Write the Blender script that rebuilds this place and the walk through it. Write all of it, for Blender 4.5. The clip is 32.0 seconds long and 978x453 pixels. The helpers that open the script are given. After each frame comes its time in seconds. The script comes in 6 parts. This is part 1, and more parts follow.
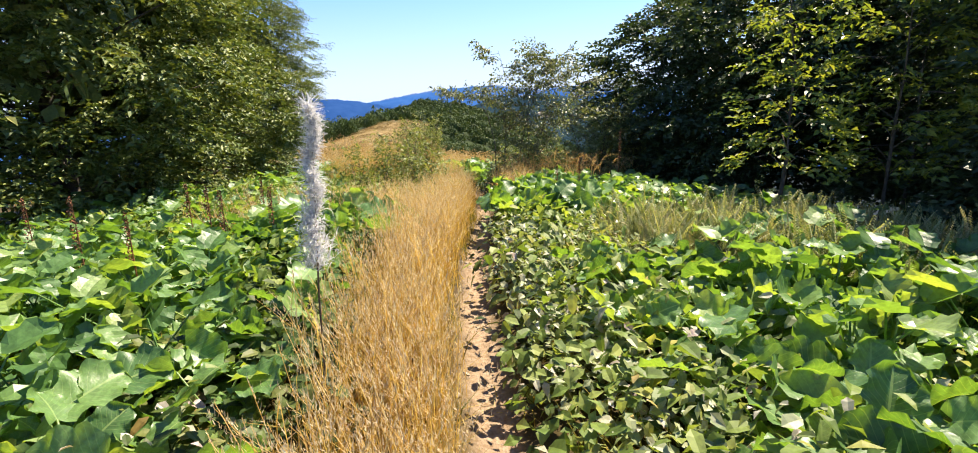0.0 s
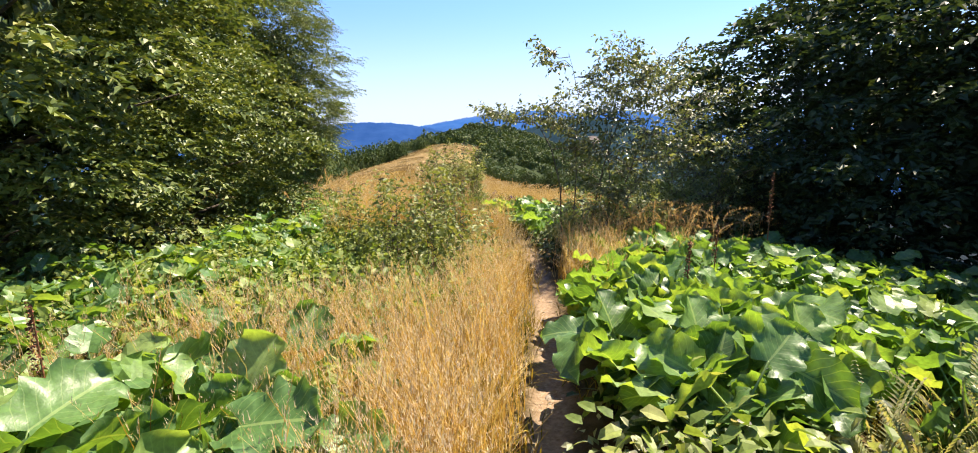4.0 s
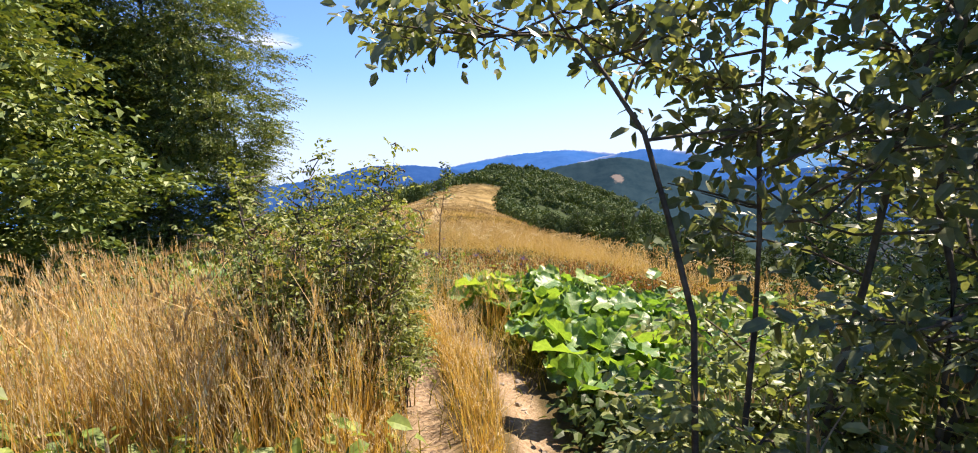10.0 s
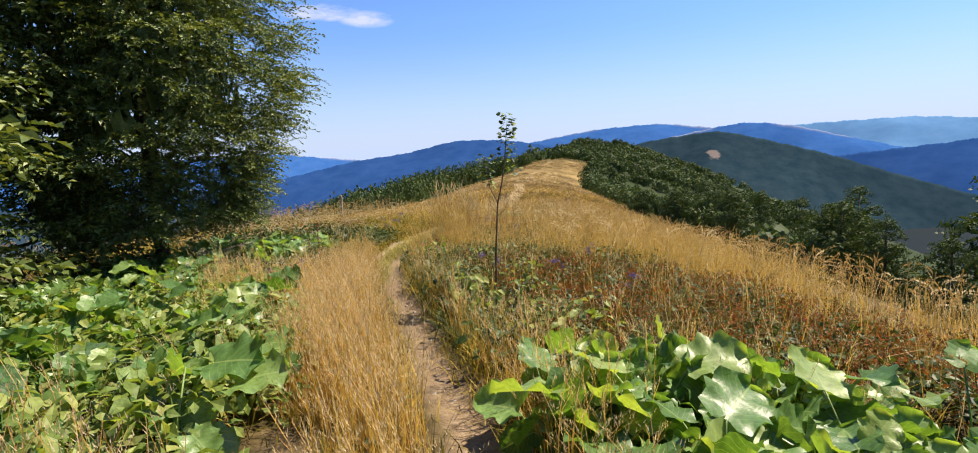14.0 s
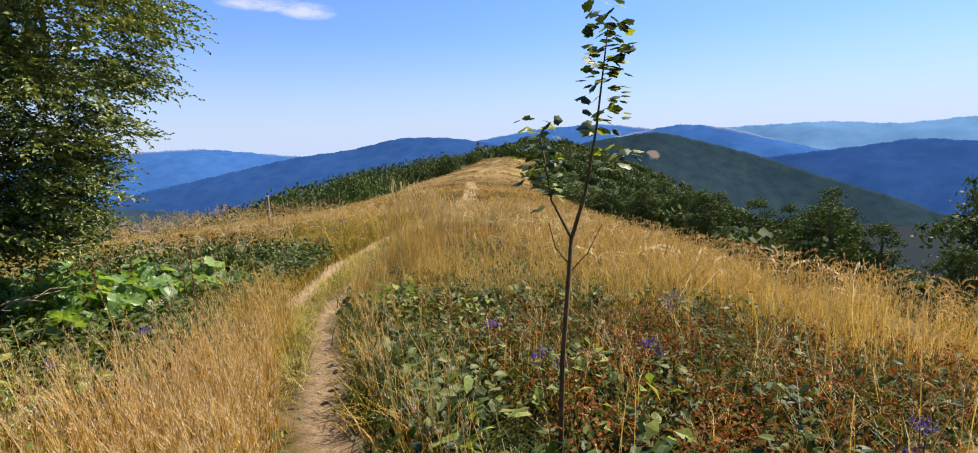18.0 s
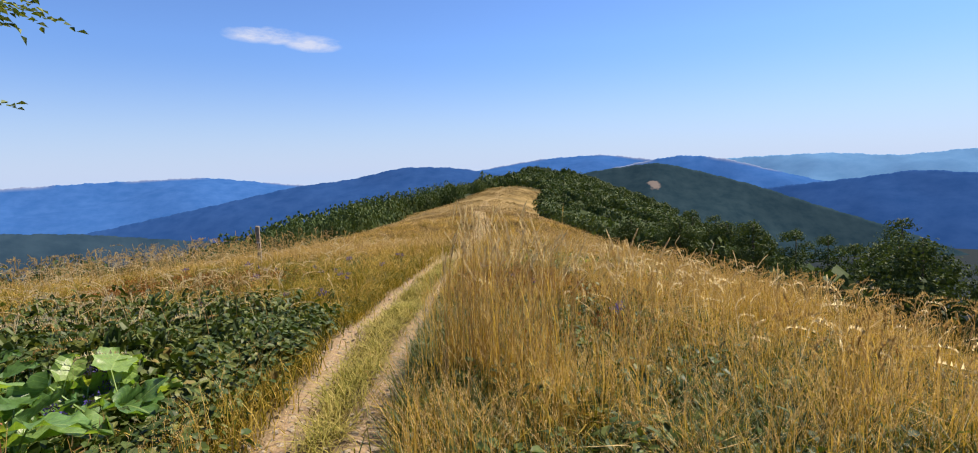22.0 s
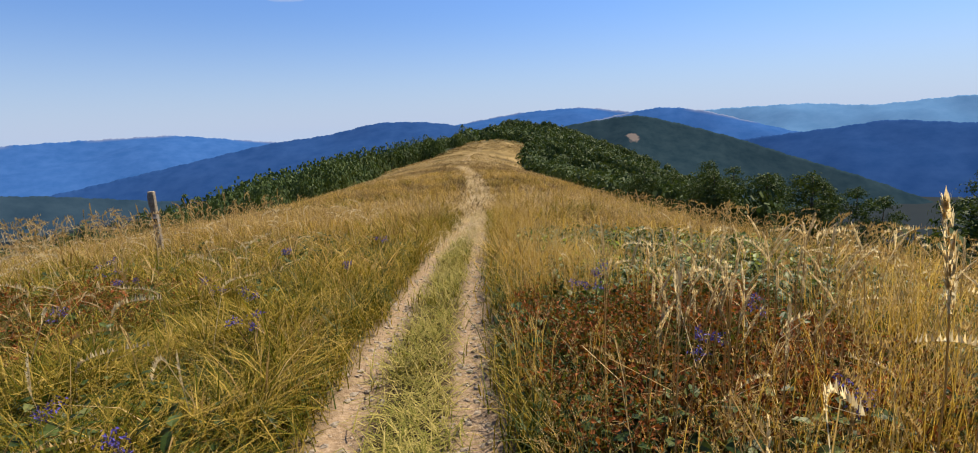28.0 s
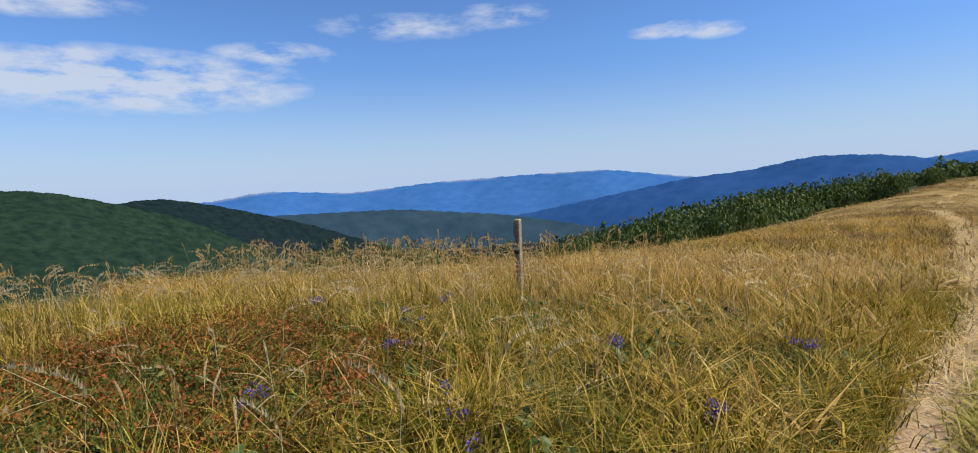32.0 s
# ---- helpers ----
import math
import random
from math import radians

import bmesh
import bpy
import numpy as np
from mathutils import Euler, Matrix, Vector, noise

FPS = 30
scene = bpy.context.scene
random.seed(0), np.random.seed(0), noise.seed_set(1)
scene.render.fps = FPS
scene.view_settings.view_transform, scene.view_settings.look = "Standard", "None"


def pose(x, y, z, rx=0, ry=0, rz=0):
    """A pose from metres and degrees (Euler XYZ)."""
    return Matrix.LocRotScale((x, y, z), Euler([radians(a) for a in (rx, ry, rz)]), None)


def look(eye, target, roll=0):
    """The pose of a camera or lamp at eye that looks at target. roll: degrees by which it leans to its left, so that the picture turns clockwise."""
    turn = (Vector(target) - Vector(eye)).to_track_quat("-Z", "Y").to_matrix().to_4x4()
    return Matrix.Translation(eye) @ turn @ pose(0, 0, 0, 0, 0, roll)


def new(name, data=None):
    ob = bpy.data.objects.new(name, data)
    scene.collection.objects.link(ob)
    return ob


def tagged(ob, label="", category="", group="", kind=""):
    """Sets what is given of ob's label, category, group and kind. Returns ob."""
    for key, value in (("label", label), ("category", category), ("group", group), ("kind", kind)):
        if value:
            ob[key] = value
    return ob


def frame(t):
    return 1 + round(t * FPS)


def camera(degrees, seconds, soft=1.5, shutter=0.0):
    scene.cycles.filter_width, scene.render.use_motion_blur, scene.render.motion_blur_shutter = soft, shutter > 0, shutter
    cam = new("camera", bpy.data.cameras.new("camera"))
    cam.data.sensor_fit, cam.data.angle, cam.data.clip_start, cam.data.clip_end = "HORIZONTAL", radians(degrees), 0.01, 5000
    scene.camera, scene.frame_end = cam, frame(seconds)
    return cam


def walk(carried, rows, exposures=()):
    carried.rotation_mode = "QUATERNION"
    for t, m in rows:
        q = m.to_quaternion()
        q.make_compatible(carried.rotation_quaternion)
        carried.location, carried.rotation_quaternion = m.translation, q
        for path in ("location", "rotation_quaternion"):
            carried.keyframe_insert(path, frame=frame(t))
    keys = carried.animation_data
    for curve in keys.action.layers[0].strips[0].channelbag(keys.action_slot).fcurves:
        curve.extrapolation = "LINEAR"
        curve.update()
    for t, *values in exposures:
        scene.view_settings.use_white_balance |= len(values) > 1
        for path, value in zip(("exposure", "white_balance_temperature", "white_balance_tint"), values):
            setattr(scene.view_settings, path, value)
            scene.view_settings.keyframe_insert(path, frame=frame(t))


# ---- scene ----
cam = camera(86.23, 32.0, soft=1.0)
# seconds, x, y, z, turn to the left, tilt up, lean (degrees)
PATH = [
    (0.0, -0.001, -0.0, 1.5, -9.06, -14.28, -2.14),
    (0.5, 0.009, 0.468, 1.486, -6.97, -13.15, -2.36),
    (1.0, 0.071, 0.872, 1.44, -6.56, -11.61, -2.42),
    (1.5, 0.134, 1.334, 1.397, -6.43, -10.45, -2.7),
    (2.0, 0.177, 1.844, 1.43, -7.54, -10.73, -2.96),
    (2.5, 0.233, 2.338, 1.443, -6.2, -11.08, -2.54),
    (4.5, 0.451, 4.116, 1.455, -3.85, -12.03, -1.7),
    (5.0, 0.526, 4.619, 1.381, -4.58, -12.69, -1.94),
    (5.5, 0.645, 5.168, 1.321, -4.41, -13.41, -1.92),
    (6.0, 0.729, 5.717, 1.238, -4.69, -16.7, -2.08),
    (6.5, 0.86, 6.266, 1.165, -5.86, -19.08, -2.32),
    (7.0, 0.935, 6.826, 1.153, -6.1, -17.86, -2.06),
    (7.5, 1.032, 7.358, 1.129, -5.59, -12.76, -2.15),
    (8.0, 1.08, 7.879, 1.112, -4.18, -8.18, -2.31),
    (8.5, 1.175, 8.381, 1.056, -3.86, -7.5, -2.36),
    (9.0, 1.242, 8.886, 1.025, -3.88, -6.31, -2.35),
    (9.5, 1.318, 9.378, 0.971, -3.48, -6.71, -2.43),
    (10.0, 1.364, 9.858, 0.942, -1.39, -7.08, -2.8),
    (10.5, 1.411, 10.336, 0.91, 0.56, -6.22, -3.0),
    (11.0, 1.398, 10.783, 0.878, 1.78, -6.22, -2.95),
    (11.5, 1.435, 11.239, 0.853, 1.5, -3.99, -2.65),
    (12.0, 1.479, 11.744, 0.806, 1.47, -4.36, -2.5),
    (12.5, 1.505, 12.234, 0.763, 1.49, -6.33, -2.4),
    (13.0, 1.526, 12.703, 0.731, 3.11, -8.56, -2.47),
    (13.5, 1.502, 13.207, 0.702, 5.25, -8.91, -2.7),
    (15.5, 1.112, 15.084, 0.594, 14.31, -11.19, -2.76),
    (16.0, 1.017, 15.545, 0.551, 10.04, -9.32, -2.22),
    (16.5, 0.878, 15.994, 0.519, 1.73, -9.52, -1.75),
    (17.0, 0.735, 16.464, 0.484, -1.42, -10.59, -1.27),
    (17.5, 0.525, 16.934, 0.465, -0.93, -11.23, -1.39),
    (18.0, 0.373, 17.413, 0.434, 2.07, -9.8, -1.96),
    (18.5, 0.211, 17.898, 0.399, 1.98, -10.29, -2.09),
    (19.0, 0.046, 18.352, 0.356, 2.52, -10.41, -2.16),
    (19.5, -0.133, 18.803, 0.309, 3.33, -11.05, -2.28),
    (20.0, -0.321, 19.289, 0.269, 3.35, -11.86, -1.9),
    (20.5, -0.495, 19.786, 0.226, 3.09, -10.18, -1.78),
    (21.0, -0.654, 20.259, 0.168, 2.23, -7.87, -1.6),
    (21.5, -0.799, 20.669, 0.16, 2.19, -6.84, -1.56),
    (22.0, -0.967, 21.079, 0.118, 2.07, -6.57, -1.71),
    (22.5, -1.121, 21.539, 0.102, 2.02, -7.58, -2.2),
    (23.0, -1.336, 22.01, 0.058, 1.64, -9.31, -2.25),
    (23.5, -1.495, 22.535, 0.011, 2.91, -9.65, -2.32),
    (24.0, -1.708, 23.125, -0.072, 3.52, -9.52, -2.45),
    (24.5, -1.86, 23.772, -0.178, 0.71, -10.54, -2.92),
    (25.0, -1.998, 24.39, -0.234, -2.59, -10.55, -2.73),
    (25.5, -2.009, 24.777, -0.3, -3.98, -9.47, -2.38),
    (26.0, -2.047, 25.191, -0.348, -4.18, -9.25, -2.43),
    (26.5, -2.061, 25.65, -0.37, -3.36, -9.46, -2.39),
    (28.5, -2.263, 27.548, -0.491, 0.68, -12.29, -2.51),
    (29.0, -2.282, 28.112, -0.589, 1.18, -12.69, -2.8),
    (29.5, -2.327, 28.567, -0.647, 3.8, -12.38, -2.83),
    (30.0, -2.411, 29.001, -0.699, 14.98, -9.73, -2.64),
    (30.5, -2.539, 29.428, -0.744, 28.37, -8.29, -3.65),
    (31.0, -2.628, 29.835, -0.772, 36.84, -7.22, -3.11),
    (31.5, -2.792, 30.14, -0.775, 41.69, -7.19, -2.44),
    (32.0, -2.952, 30.386, -0.71, 43.16, -5.9, -2.64),
]


def eye_pose(x, y, z, turn, tilt, lean):
    t, p = radians(turn), radians(tilt)
    ahead = Vector((-math.sin(t) * math.cos(p), math.cos(t) * math.cos(p), math.sin(p)))
    return look((x, y, z), Vector((x, y, z)) + ahead, lean)


walk(cam, [(r[0], eye_pose(*r[1:])) for r in PATH], exposures=[(0.0, 1.68, 6500, 13), (3.0, 1.7, 6500, 15), (6.0, 1.72, 6500, 17), (9.0, 1.67, 6500, 17), (12.0, 1.58, 6500, 17), (13.0, 1.24, 6500, 14), (20.0, 1.14, 6500, 14), (26.0, 0.88, 6500, 12), (29.2, 0.86, 6500, 12), (31.0, 0.84, 6250, 8), (32.0, 0.84, 6250, 8)])

# ---- light ----
SUN_AZ, SUN_EL = 58.0, 55.0     # degrees to the right of the way walked, and above the horizon
world = bpy.data.worlds.new("sky")
scene.world = world
world.use_nodes = True
wn, wl = world.node_tree.nodes, world.node_tree.links
sky = wn.new("ShaderNodeTexSky")
sky.sky_type = "NISHITA"
sky.sun_disc = False
sky.sun_elevation = radians(SUN_EL)
sky.sun_rotation = radians(SUN_AZ)
sky.altitude, sky.air_density, sky.dust_density, sky.ozone_density = 1100, 1.0, 0.25, 3.0
wn["Background"].inputs["Strength"].default_value = 0.06


def world_math(op, x, y=0.0, z=0.0, clamp=False):
    m = wn.new("ShaderNodeMath")
    m.operation, m.use_clamp = op, clamp
    for k, v in enumerate((x, y, z)):
        if isinstance(v, (int, float)):
            m.inputs[k].default_value = v
        else:
            wl.new(v, m.inputs[k])
    return m.outputs[0]


wc = wn.new("ShaderNodeTexCoord")
ws = wn.new("ShaderNodeSeparateXYZ")
wl.new(wc.outputs["Generated"], ws.inputs[0])
height = world_math("ARCSINE", ws.outputs[2])
bearing = world_math("ARCTAN2", ws.outputs[0], ws.outputs[1])
# paler and cooler air towards the horizon
hz = wn.new("ShaderNodeValToRGB")
hz.color_ramp.elements.new(0.12)
hz.color_ramp.elements.new(0.35)
for e, (p, c) in zip(hz.color_ramp.elements, ((0.0, (0.66, 0.72, 0.92)), (0.12, (0.74, 0.86, 1.07)), (0.35, (0.85, 1.06, 1.37)), (1.0, (0.87, 1.08, 1.41)))):
    e.position, e.color = p, (*c, 1)
wl.new(world_math("MULTIPLY", height, 1.6, 0, True), hz.inputs[0])
tint = wn.new("ShaderNodeMix")
tint.data_type, tint.blend_type = "RGBA", "MULTIPLY"
tint.inputs[0].default_value = 1.0
wl.new(sky.outputs[0], tint.inputs[6])
wl.new(hz.outputs[0], tint.inputs[7])
# thin fair-weather clouds: bearing, height, width, depth, in degrees
stretch = wn.new("ShaderNodeCombineXYZ")
wl.new(world_math("MULTIPLY", bearing, 11.0), stretch.inputs[0])
wl.new(world_math("MULTIPLY", height, 30.0), stretch.inputs[1])
wisp = wn.new("ShaderNodeTexNoise")
wisp.inputs["Scale"].default_value, wisp.inputs["Detail"].default_value, wisp.inputs["Roughness"].default_value = 1.0, 6, 0.6
wl.new(stretch.outputs[0], wisp.inputs["Vector"])
cover = 0.0
for ca_, ce, cw, ch, amount in ((-77, 9.5, 19, 3.4, 1.4), (-64, 12.5, 7, 1.4, 1.0), (-86, 15.8, 13, 2.2, 1.2), (-51, 15.2, 11, 1.7, 0.85), (-41, 16.0, 7, 1.6, 0.8), (-24, 13.2, 4.6, 1.0, 1.1), (-19.5, 12.6, 3.5, 1.0, 1.0), (-100, 20, 30, 6, 1.0), (-60, 30, 30, 6, 0.9)):
    da = world_math("POWER", world_math("DIVIDE", world_math("SUBTRACT", bearing, radians(ca_)), radians(cw)), 2.0)
    de = world_math("POWER", world_math("DIVIDE", world_math("SUBTRACT", height, radians(ce)), radians(ch)), 2.0)
    blob = world_math("MULTIPLY", world_math("SUBTRACT", 1.0, world_math("ADD", da, de), 0, True), amount)
    cover = world_math("MAXIMUM", blob, cover)
# bright haze that lies on the horizon
hazy = wn.new("ShaderNodeMix")
hazy.data_type = "RGBA"
low = wn.new("ShaderNodeMapRange")
low.interpolation_type = "SMOOTHSTEP"
low.inputs["From Min"].default_value, low.inputs["From Max"].default_value = radians(-4), radians(12)
low.inputs["To Min"].default_value, low.inputs["To Max"].default_value = 0.95, 0.0
wl.new(height, low.inputs["Value"])
wl.new(low.outputs[0], hazy.inputs[0])
wl.new(tint.outputs[2], hazy.inputs[6])
hazy.inputs[7].default_value = (4.5, 5.6, 7.6, 1)
cl = wn.new("ShaderNodeMapRange")
cl.inputs["From Min"].default_value, cl.inputs["From Max"].default_value, cl.inputs["To Max"].default_value = 0.16, 0.8, 0.75
wl.new(world_math("MULTIPLY", cover, world_math("MULTIPLY_ADD", wisp.outputs["Fac"], 3.4, -1.1)), cl.inputs["Value"])
cm = wn.new("ShaderNodeMix")
cm.data_type = "RGBA"
wl.new(cl.outputs[0], cm.inputs[0])
wl.new(hazy.outputs[2], cm.inputs[6])
cm.inputs[7].default_value = (6.3, 6.5, 7.2, 1)
wl.new(cm.outputs[2], wn["Background"].inputs["Color"])
sun_data = bpy.data.lights.new("sun", "SUN")
sun_data.energy, sun_data.angle, sun_data.color = 5.0, radians(0.55), (1.0, 0.88, 0.68)
sun = new("sun", sun_data)
sa, se = radians(SUN_AZ), radians(SUN_EL)
to_sun = Vector((math.sin(sa) * math.cos(se), math.cos(sa) * math.cos(se), math.sin(se)))
sun.matrix_world = look(to_sun * 60, (0, 0, 0))


# ---- materials ----
def mat_base(name, rough=0.8, spec=0.3):
    m = bpy.data.materials.new(name)
    m.use_nodes = True
    b = m.node_tree.nodes["Principled BSDF"]
    b.inputs["Roughness"].default_value = rough
    b.inputs["Specular IOR Level"].default_value = spec
    return m, m.node_tree.nodes, m.node_tree.links, b


def ramp(n, l, source, stops):
    r = n.new("ShaderNodeValToRGB")
    while len(r.color_ramp.elements) < len(stops):
        r.color_ramp.elements.new(0.5)
    for e, (p, c) in zip(r.color_ramp.elements, stops):
        e.position, e.color = p, (*c, 1)
    l.new(source, r.inputs[0])
    return r.outputs[0]


def noise_tex(n, l, scale, detail=4, rough=0.6, space="Object"):
    c = n.new("ShaderNodeTexCoord")
    t = n.new("ShaderNodeTexNoise")
    t.inputs["Scale"].default_value, t.inputs["Detail"].default_value, t.inputs["Roughness"].default_value = scale, detail, rough
    l.new(c.outputs[space], t.inputs["Vector"])
    return t


def mix(n, l, a, b, fac, kind="MIX"):
    m = n.new("ShaderNodeMix")
    m.data_type, m.blend_type = "RGBA", kind
    if isinstance(fac, float):
        m.inputs[0].default_value = fac
    else:
        l.new(fac, m.inputs[0])
    for k, v in ((6, a), (7, b)):
        if isinstance(v, tuple):
            m.inputs[k].default_value = (*v, 1)
        else:
            l.new(v, m.inputs[k])
    return m.outputs[2]


def leafy(name, stops, through_light=0.35, rough=0.5, spec=0.35, scale=0.6, per_object=False, patch=0.5, vein=0.0, glow=(1.15, 1.1, 0.45), ribs=False):
    """A leaf or blade: colour by the piece's own chance and by a broad patchiness, some light passing through."""
    m, n, l, b = mat_base(name, rough, spec)
    if per_object:
        chance = n.new("ShaderNodeObjectInfo").outputs["Random"]
    else:
        chance = n.new("ShaderNodeNewGeometry").outputs["Random Per Island"]
    t = noise_tex(n, l, scale, 3)
    mx = n.new("ShaderNodeMath")
    mx.operation = "MULTIPLY_ADD"
    l.new(t.outputs["Fac"], mx.inputs[0])
    mx.inputs[1].default_value = patch * 1.6
    ad = n.new("ShaderNodeMath")
    ad.operation = "MULTIPLY_ADD"
    l.new(chance, ad.inputs[0])
    ad.inputs[1].default_value, ad.inputs[2].default_value = 1.0 - patch, -0.3 * patch
    l.new(ad.outputs[0], mx.inputs[2])
    fine = noise_tex(n, l, 35, 3)
    col = ramp(n, l, mx.outputs[0], stops)
    shade = ramp(n, l, fine.outputs["Fac"], [(0.3, (0.5, 0.5, 0.5)), (0.7, (0.83, 0.83, 0.83))])
    col = mix(n, l, col, shade, 1.0, "MULTIPLY")
    rib = None
    if ribs:
        # pale midrib and side ribs, from the place along and across the blade
        at_ = n.new("ShaderNodeAttribute")
        at_.attribute_name = "blade_place"
        sp = n.new("ShaderNodeSeparateXYZ")
        l.new(at_.outputs["Vector"], sp.inputs[0])

        def calc(op, p, q=0.0, w=0.0):
            k = n.new("ShaderNodeMath")
            k.operation = op
            for i, val in enumerate((p, q, w)):
                if isinstance(val, (int, float)):
                    k.inputs[i].default_value = val
                else:
                    l.new(val, k.inputs[i])
            return k.outputs[0]
        across = calc("ABSOLUTE", sp.outputs[1])
        mid = calc("LESS_THAN", across, 0.045)
        side = calc("PINGPONG", calc("MULTIPLY_ADD", sp.outputs[0], 8.0, calc("MULTIPLY", across, -3.2)), 0.5)
        rib = calc("MAXIMUM", mid, calc("MULTIPLY", calc("LESS_THAN", side, 0.05), 0.55))
        col = mix(n, l, col, (0.34, 0.46, 0.16), calc("MULTIPLY", rib, 0.55))
    l.new(col, b.inputs["Base Color"])
    if vein:
        bp = n.new("ShaderNodeBump")
        bp.inputs["Strength"].default_value, bp.inputs["Distance"].default_value = 0.3, 0.012
        crinkle = noise_tex(n, l, vein, 3).outputs["Fac"]
        l.new(calc("MULTIPLY_ADD", rib, -0.5, crinkle) if ribs else crinkle, bp.inputs["Height"])
        l.new(bp.outputs[0], b.inputs["Normal"])
    tr = n.new("ShaderNodeBsdfTranslucent")
    warm = mix(n, l, col, glow, 1.0, "MULTIPLY")
    l.new(warm, tr.inputs["Color"])
    ms = n.new("ShaderNodeMixShader")
    ms.inputs[0].default_value = through_light
    l.new(b.outputs[0], ms.inputs[1])
    l.new(tr.outputs[0], ms.inputs[2])
    l.new(ms.outputs[0], n["Material Output"].inputs["Surface"])
    return m


def rough_stuff(name, stops, scale=8.0, rough=0.9, bump=0.4, detail=6, spec=0.2):
    m, n, l, b = mat_base(name, rough, spec)
    t, big = noise_tex(n, l, scale, detail), noise_tex(n, l, scale * 0.12, 3)
    col = ramp(n, l, t.outputs["Fac"], stops)
    shade = ramp(n, l, big.outputs["Fac"], [(0.3, (0.53, 0.53, 0.53)), (0.7, (0.82, 0.8, 0.75))])
    l.new(mix(n, l, col, shade, 1.0, "MULTIPLY"), b.inputs["Base Color"])
    bp = n.new("ShaderNodeBump")
    bp.inputs["Strength"].default_value, bp.inputs["Distance"].default_value = bump, 0.02
    l.new(t.outputs["Fac"], bp.inputs["Height"])
    l.new(bp.outputs[0], b.inputs["Normal"])
    return m


M_gold = leafy("dry_grass_stem", [(0.0, (0.42, 0.22, 0.06)), (0.4, (0.67, 0.42, 0.13)), (0.75, (0.8, 0.57, 0.24)), (1.0, (0.87, 0.7, 0.4))], 0.45, 0.7, 0.08, 0.5, patch=0.35)
M_gold_head = leafy("dry_grass_head", [(0.0, (0.68, 0.49, 0.27)), (0.5, (0.83, 0.67, 0.44)), (1.0, (0.92, 0.82, 0.62))], 0.5, 0.7, 0.08, 0.5, patch=0.35, glow=(1.1, 1.05, 0.7))
# amber of the ridge grass; stems also darkened for shade among the stalks
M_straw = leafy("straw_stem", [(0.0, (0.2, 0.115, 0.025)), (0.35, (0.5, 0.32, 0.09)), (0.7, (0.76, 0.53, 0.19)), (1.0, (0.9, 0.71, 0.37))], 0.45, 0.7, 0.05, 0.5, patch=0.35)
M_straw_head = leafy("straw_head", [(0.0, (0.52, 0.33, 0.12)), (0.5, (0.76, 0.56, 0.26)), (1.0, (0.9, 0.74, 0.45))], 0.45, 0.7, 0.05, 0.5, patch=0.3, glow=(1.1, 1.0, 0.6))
M_green_grass = leafy("green_grass", [(0.0, (0.02, 0.034, 0.003)), (0.25, (0.085, 0.1, 0.01)), (0.5, (0.28, 0.215, 0.03)), (0.75, (0.57, 0.41, 0.095)), (1.0, (0.84, 0.66, 0.27))], 0.3, 0.75, 0.05, 0.9, patch=0.4)
M_turf = leafy("green_turf", [(0.0, (0.02, 0.045, 0.006)), (0.5, (0.06, 0.1, 0.012)), (0.85, (0.17, 0.17, 0.025)), (1.0, (0.46, 0.32, 0.08))], 0.3, 0.5, 0.25, 0.8, patch=0.2)
M_meadow = leafy("meadow_grass", [(0.0, (0.22, 0.145, 0.065)), (0.35, (0.38, 0.265, 0.12)), (0.65, (0.55, 0.41, 0.2)), (1.0, (0.72, 0.57, 0.32))], 0.26, 0.7, 0.1, 0.05, patch=0.5)
M_meadow_brown = leafy("brown_meadow", [(0.0, (0.09, 0.065, 0.022)), (0.4, (0.19, 0.125, 0.045)), (0.7, (0.3, 0.205, 0.08)), (1.0, (0.48, 0.35, 0.16))], 0.24, 0.7, 0.1, 0.08, patch=0.5)
M_tawny = leafy("tawny_grass", [(0.0, (0.07, 0.045, 0.013)), (0.35, (0.26, 0.165, 0.055)), (0.7, (0.54, 0.38, 0.16)), (1.0, (0.82, 0.66, 0.4))], 0.36, 0.75, 0.05, 0.3, patch=0.4)
M_path_turf = leafy("trodden_turf", [(0.0, (0.12, 0.14, 0.022)), (0.4, (0.28, 0.26, 0.05)), (0.75, (0.5, 0.41, 0.13)), (1.0, (0.68, 0.55, 0.25))], 0.2, 0.65, 0.1, 0.8, patch=0.35)
M_reed = leafy("reed_grass", [(0.0, (0.46, 0.3, 0.11)), (0.5, (0.66, 0.47, 0.21)), (1.0, (0.82, 0.65, 0.37))], 0.42, 0.7, 0.05, patch=0.2, glow=(1.1, 1.0, 0.65))
M_reed_head = leafy("reed_head", [(0.0, (0.72, 0.57, 0.34)), (0.5, (0.86, 0.73, 0.5)), (1.0, (0.94, 0.86, 0.68))], 0.75, 0.75, 0.03, patch=0.2, glow=(1.12, 1.05, 0.8))
M_osier = leafy("osier_leaf", [(0.0, (0.16, 0.22, 0.09)), (0.5, (0.3, 0.37, 0.15)), (0.85, (0.46, 0.5, 0.23)), (1.0, (0.56, 0.47, 0.2))], 0.42, 0.45, 0.35, 1.5, patch=0.25)
M_brown_grass = leafy("brown_grass", [(0.0, (0.52, 0.33, 0.14)), (0.5, (0.72, 0.51, 0.25)), (1.0, (0.85, 0.69, 0.43))], 0.42, 0.7, 0.08, glow=(1.15, 1.0, 0.6))
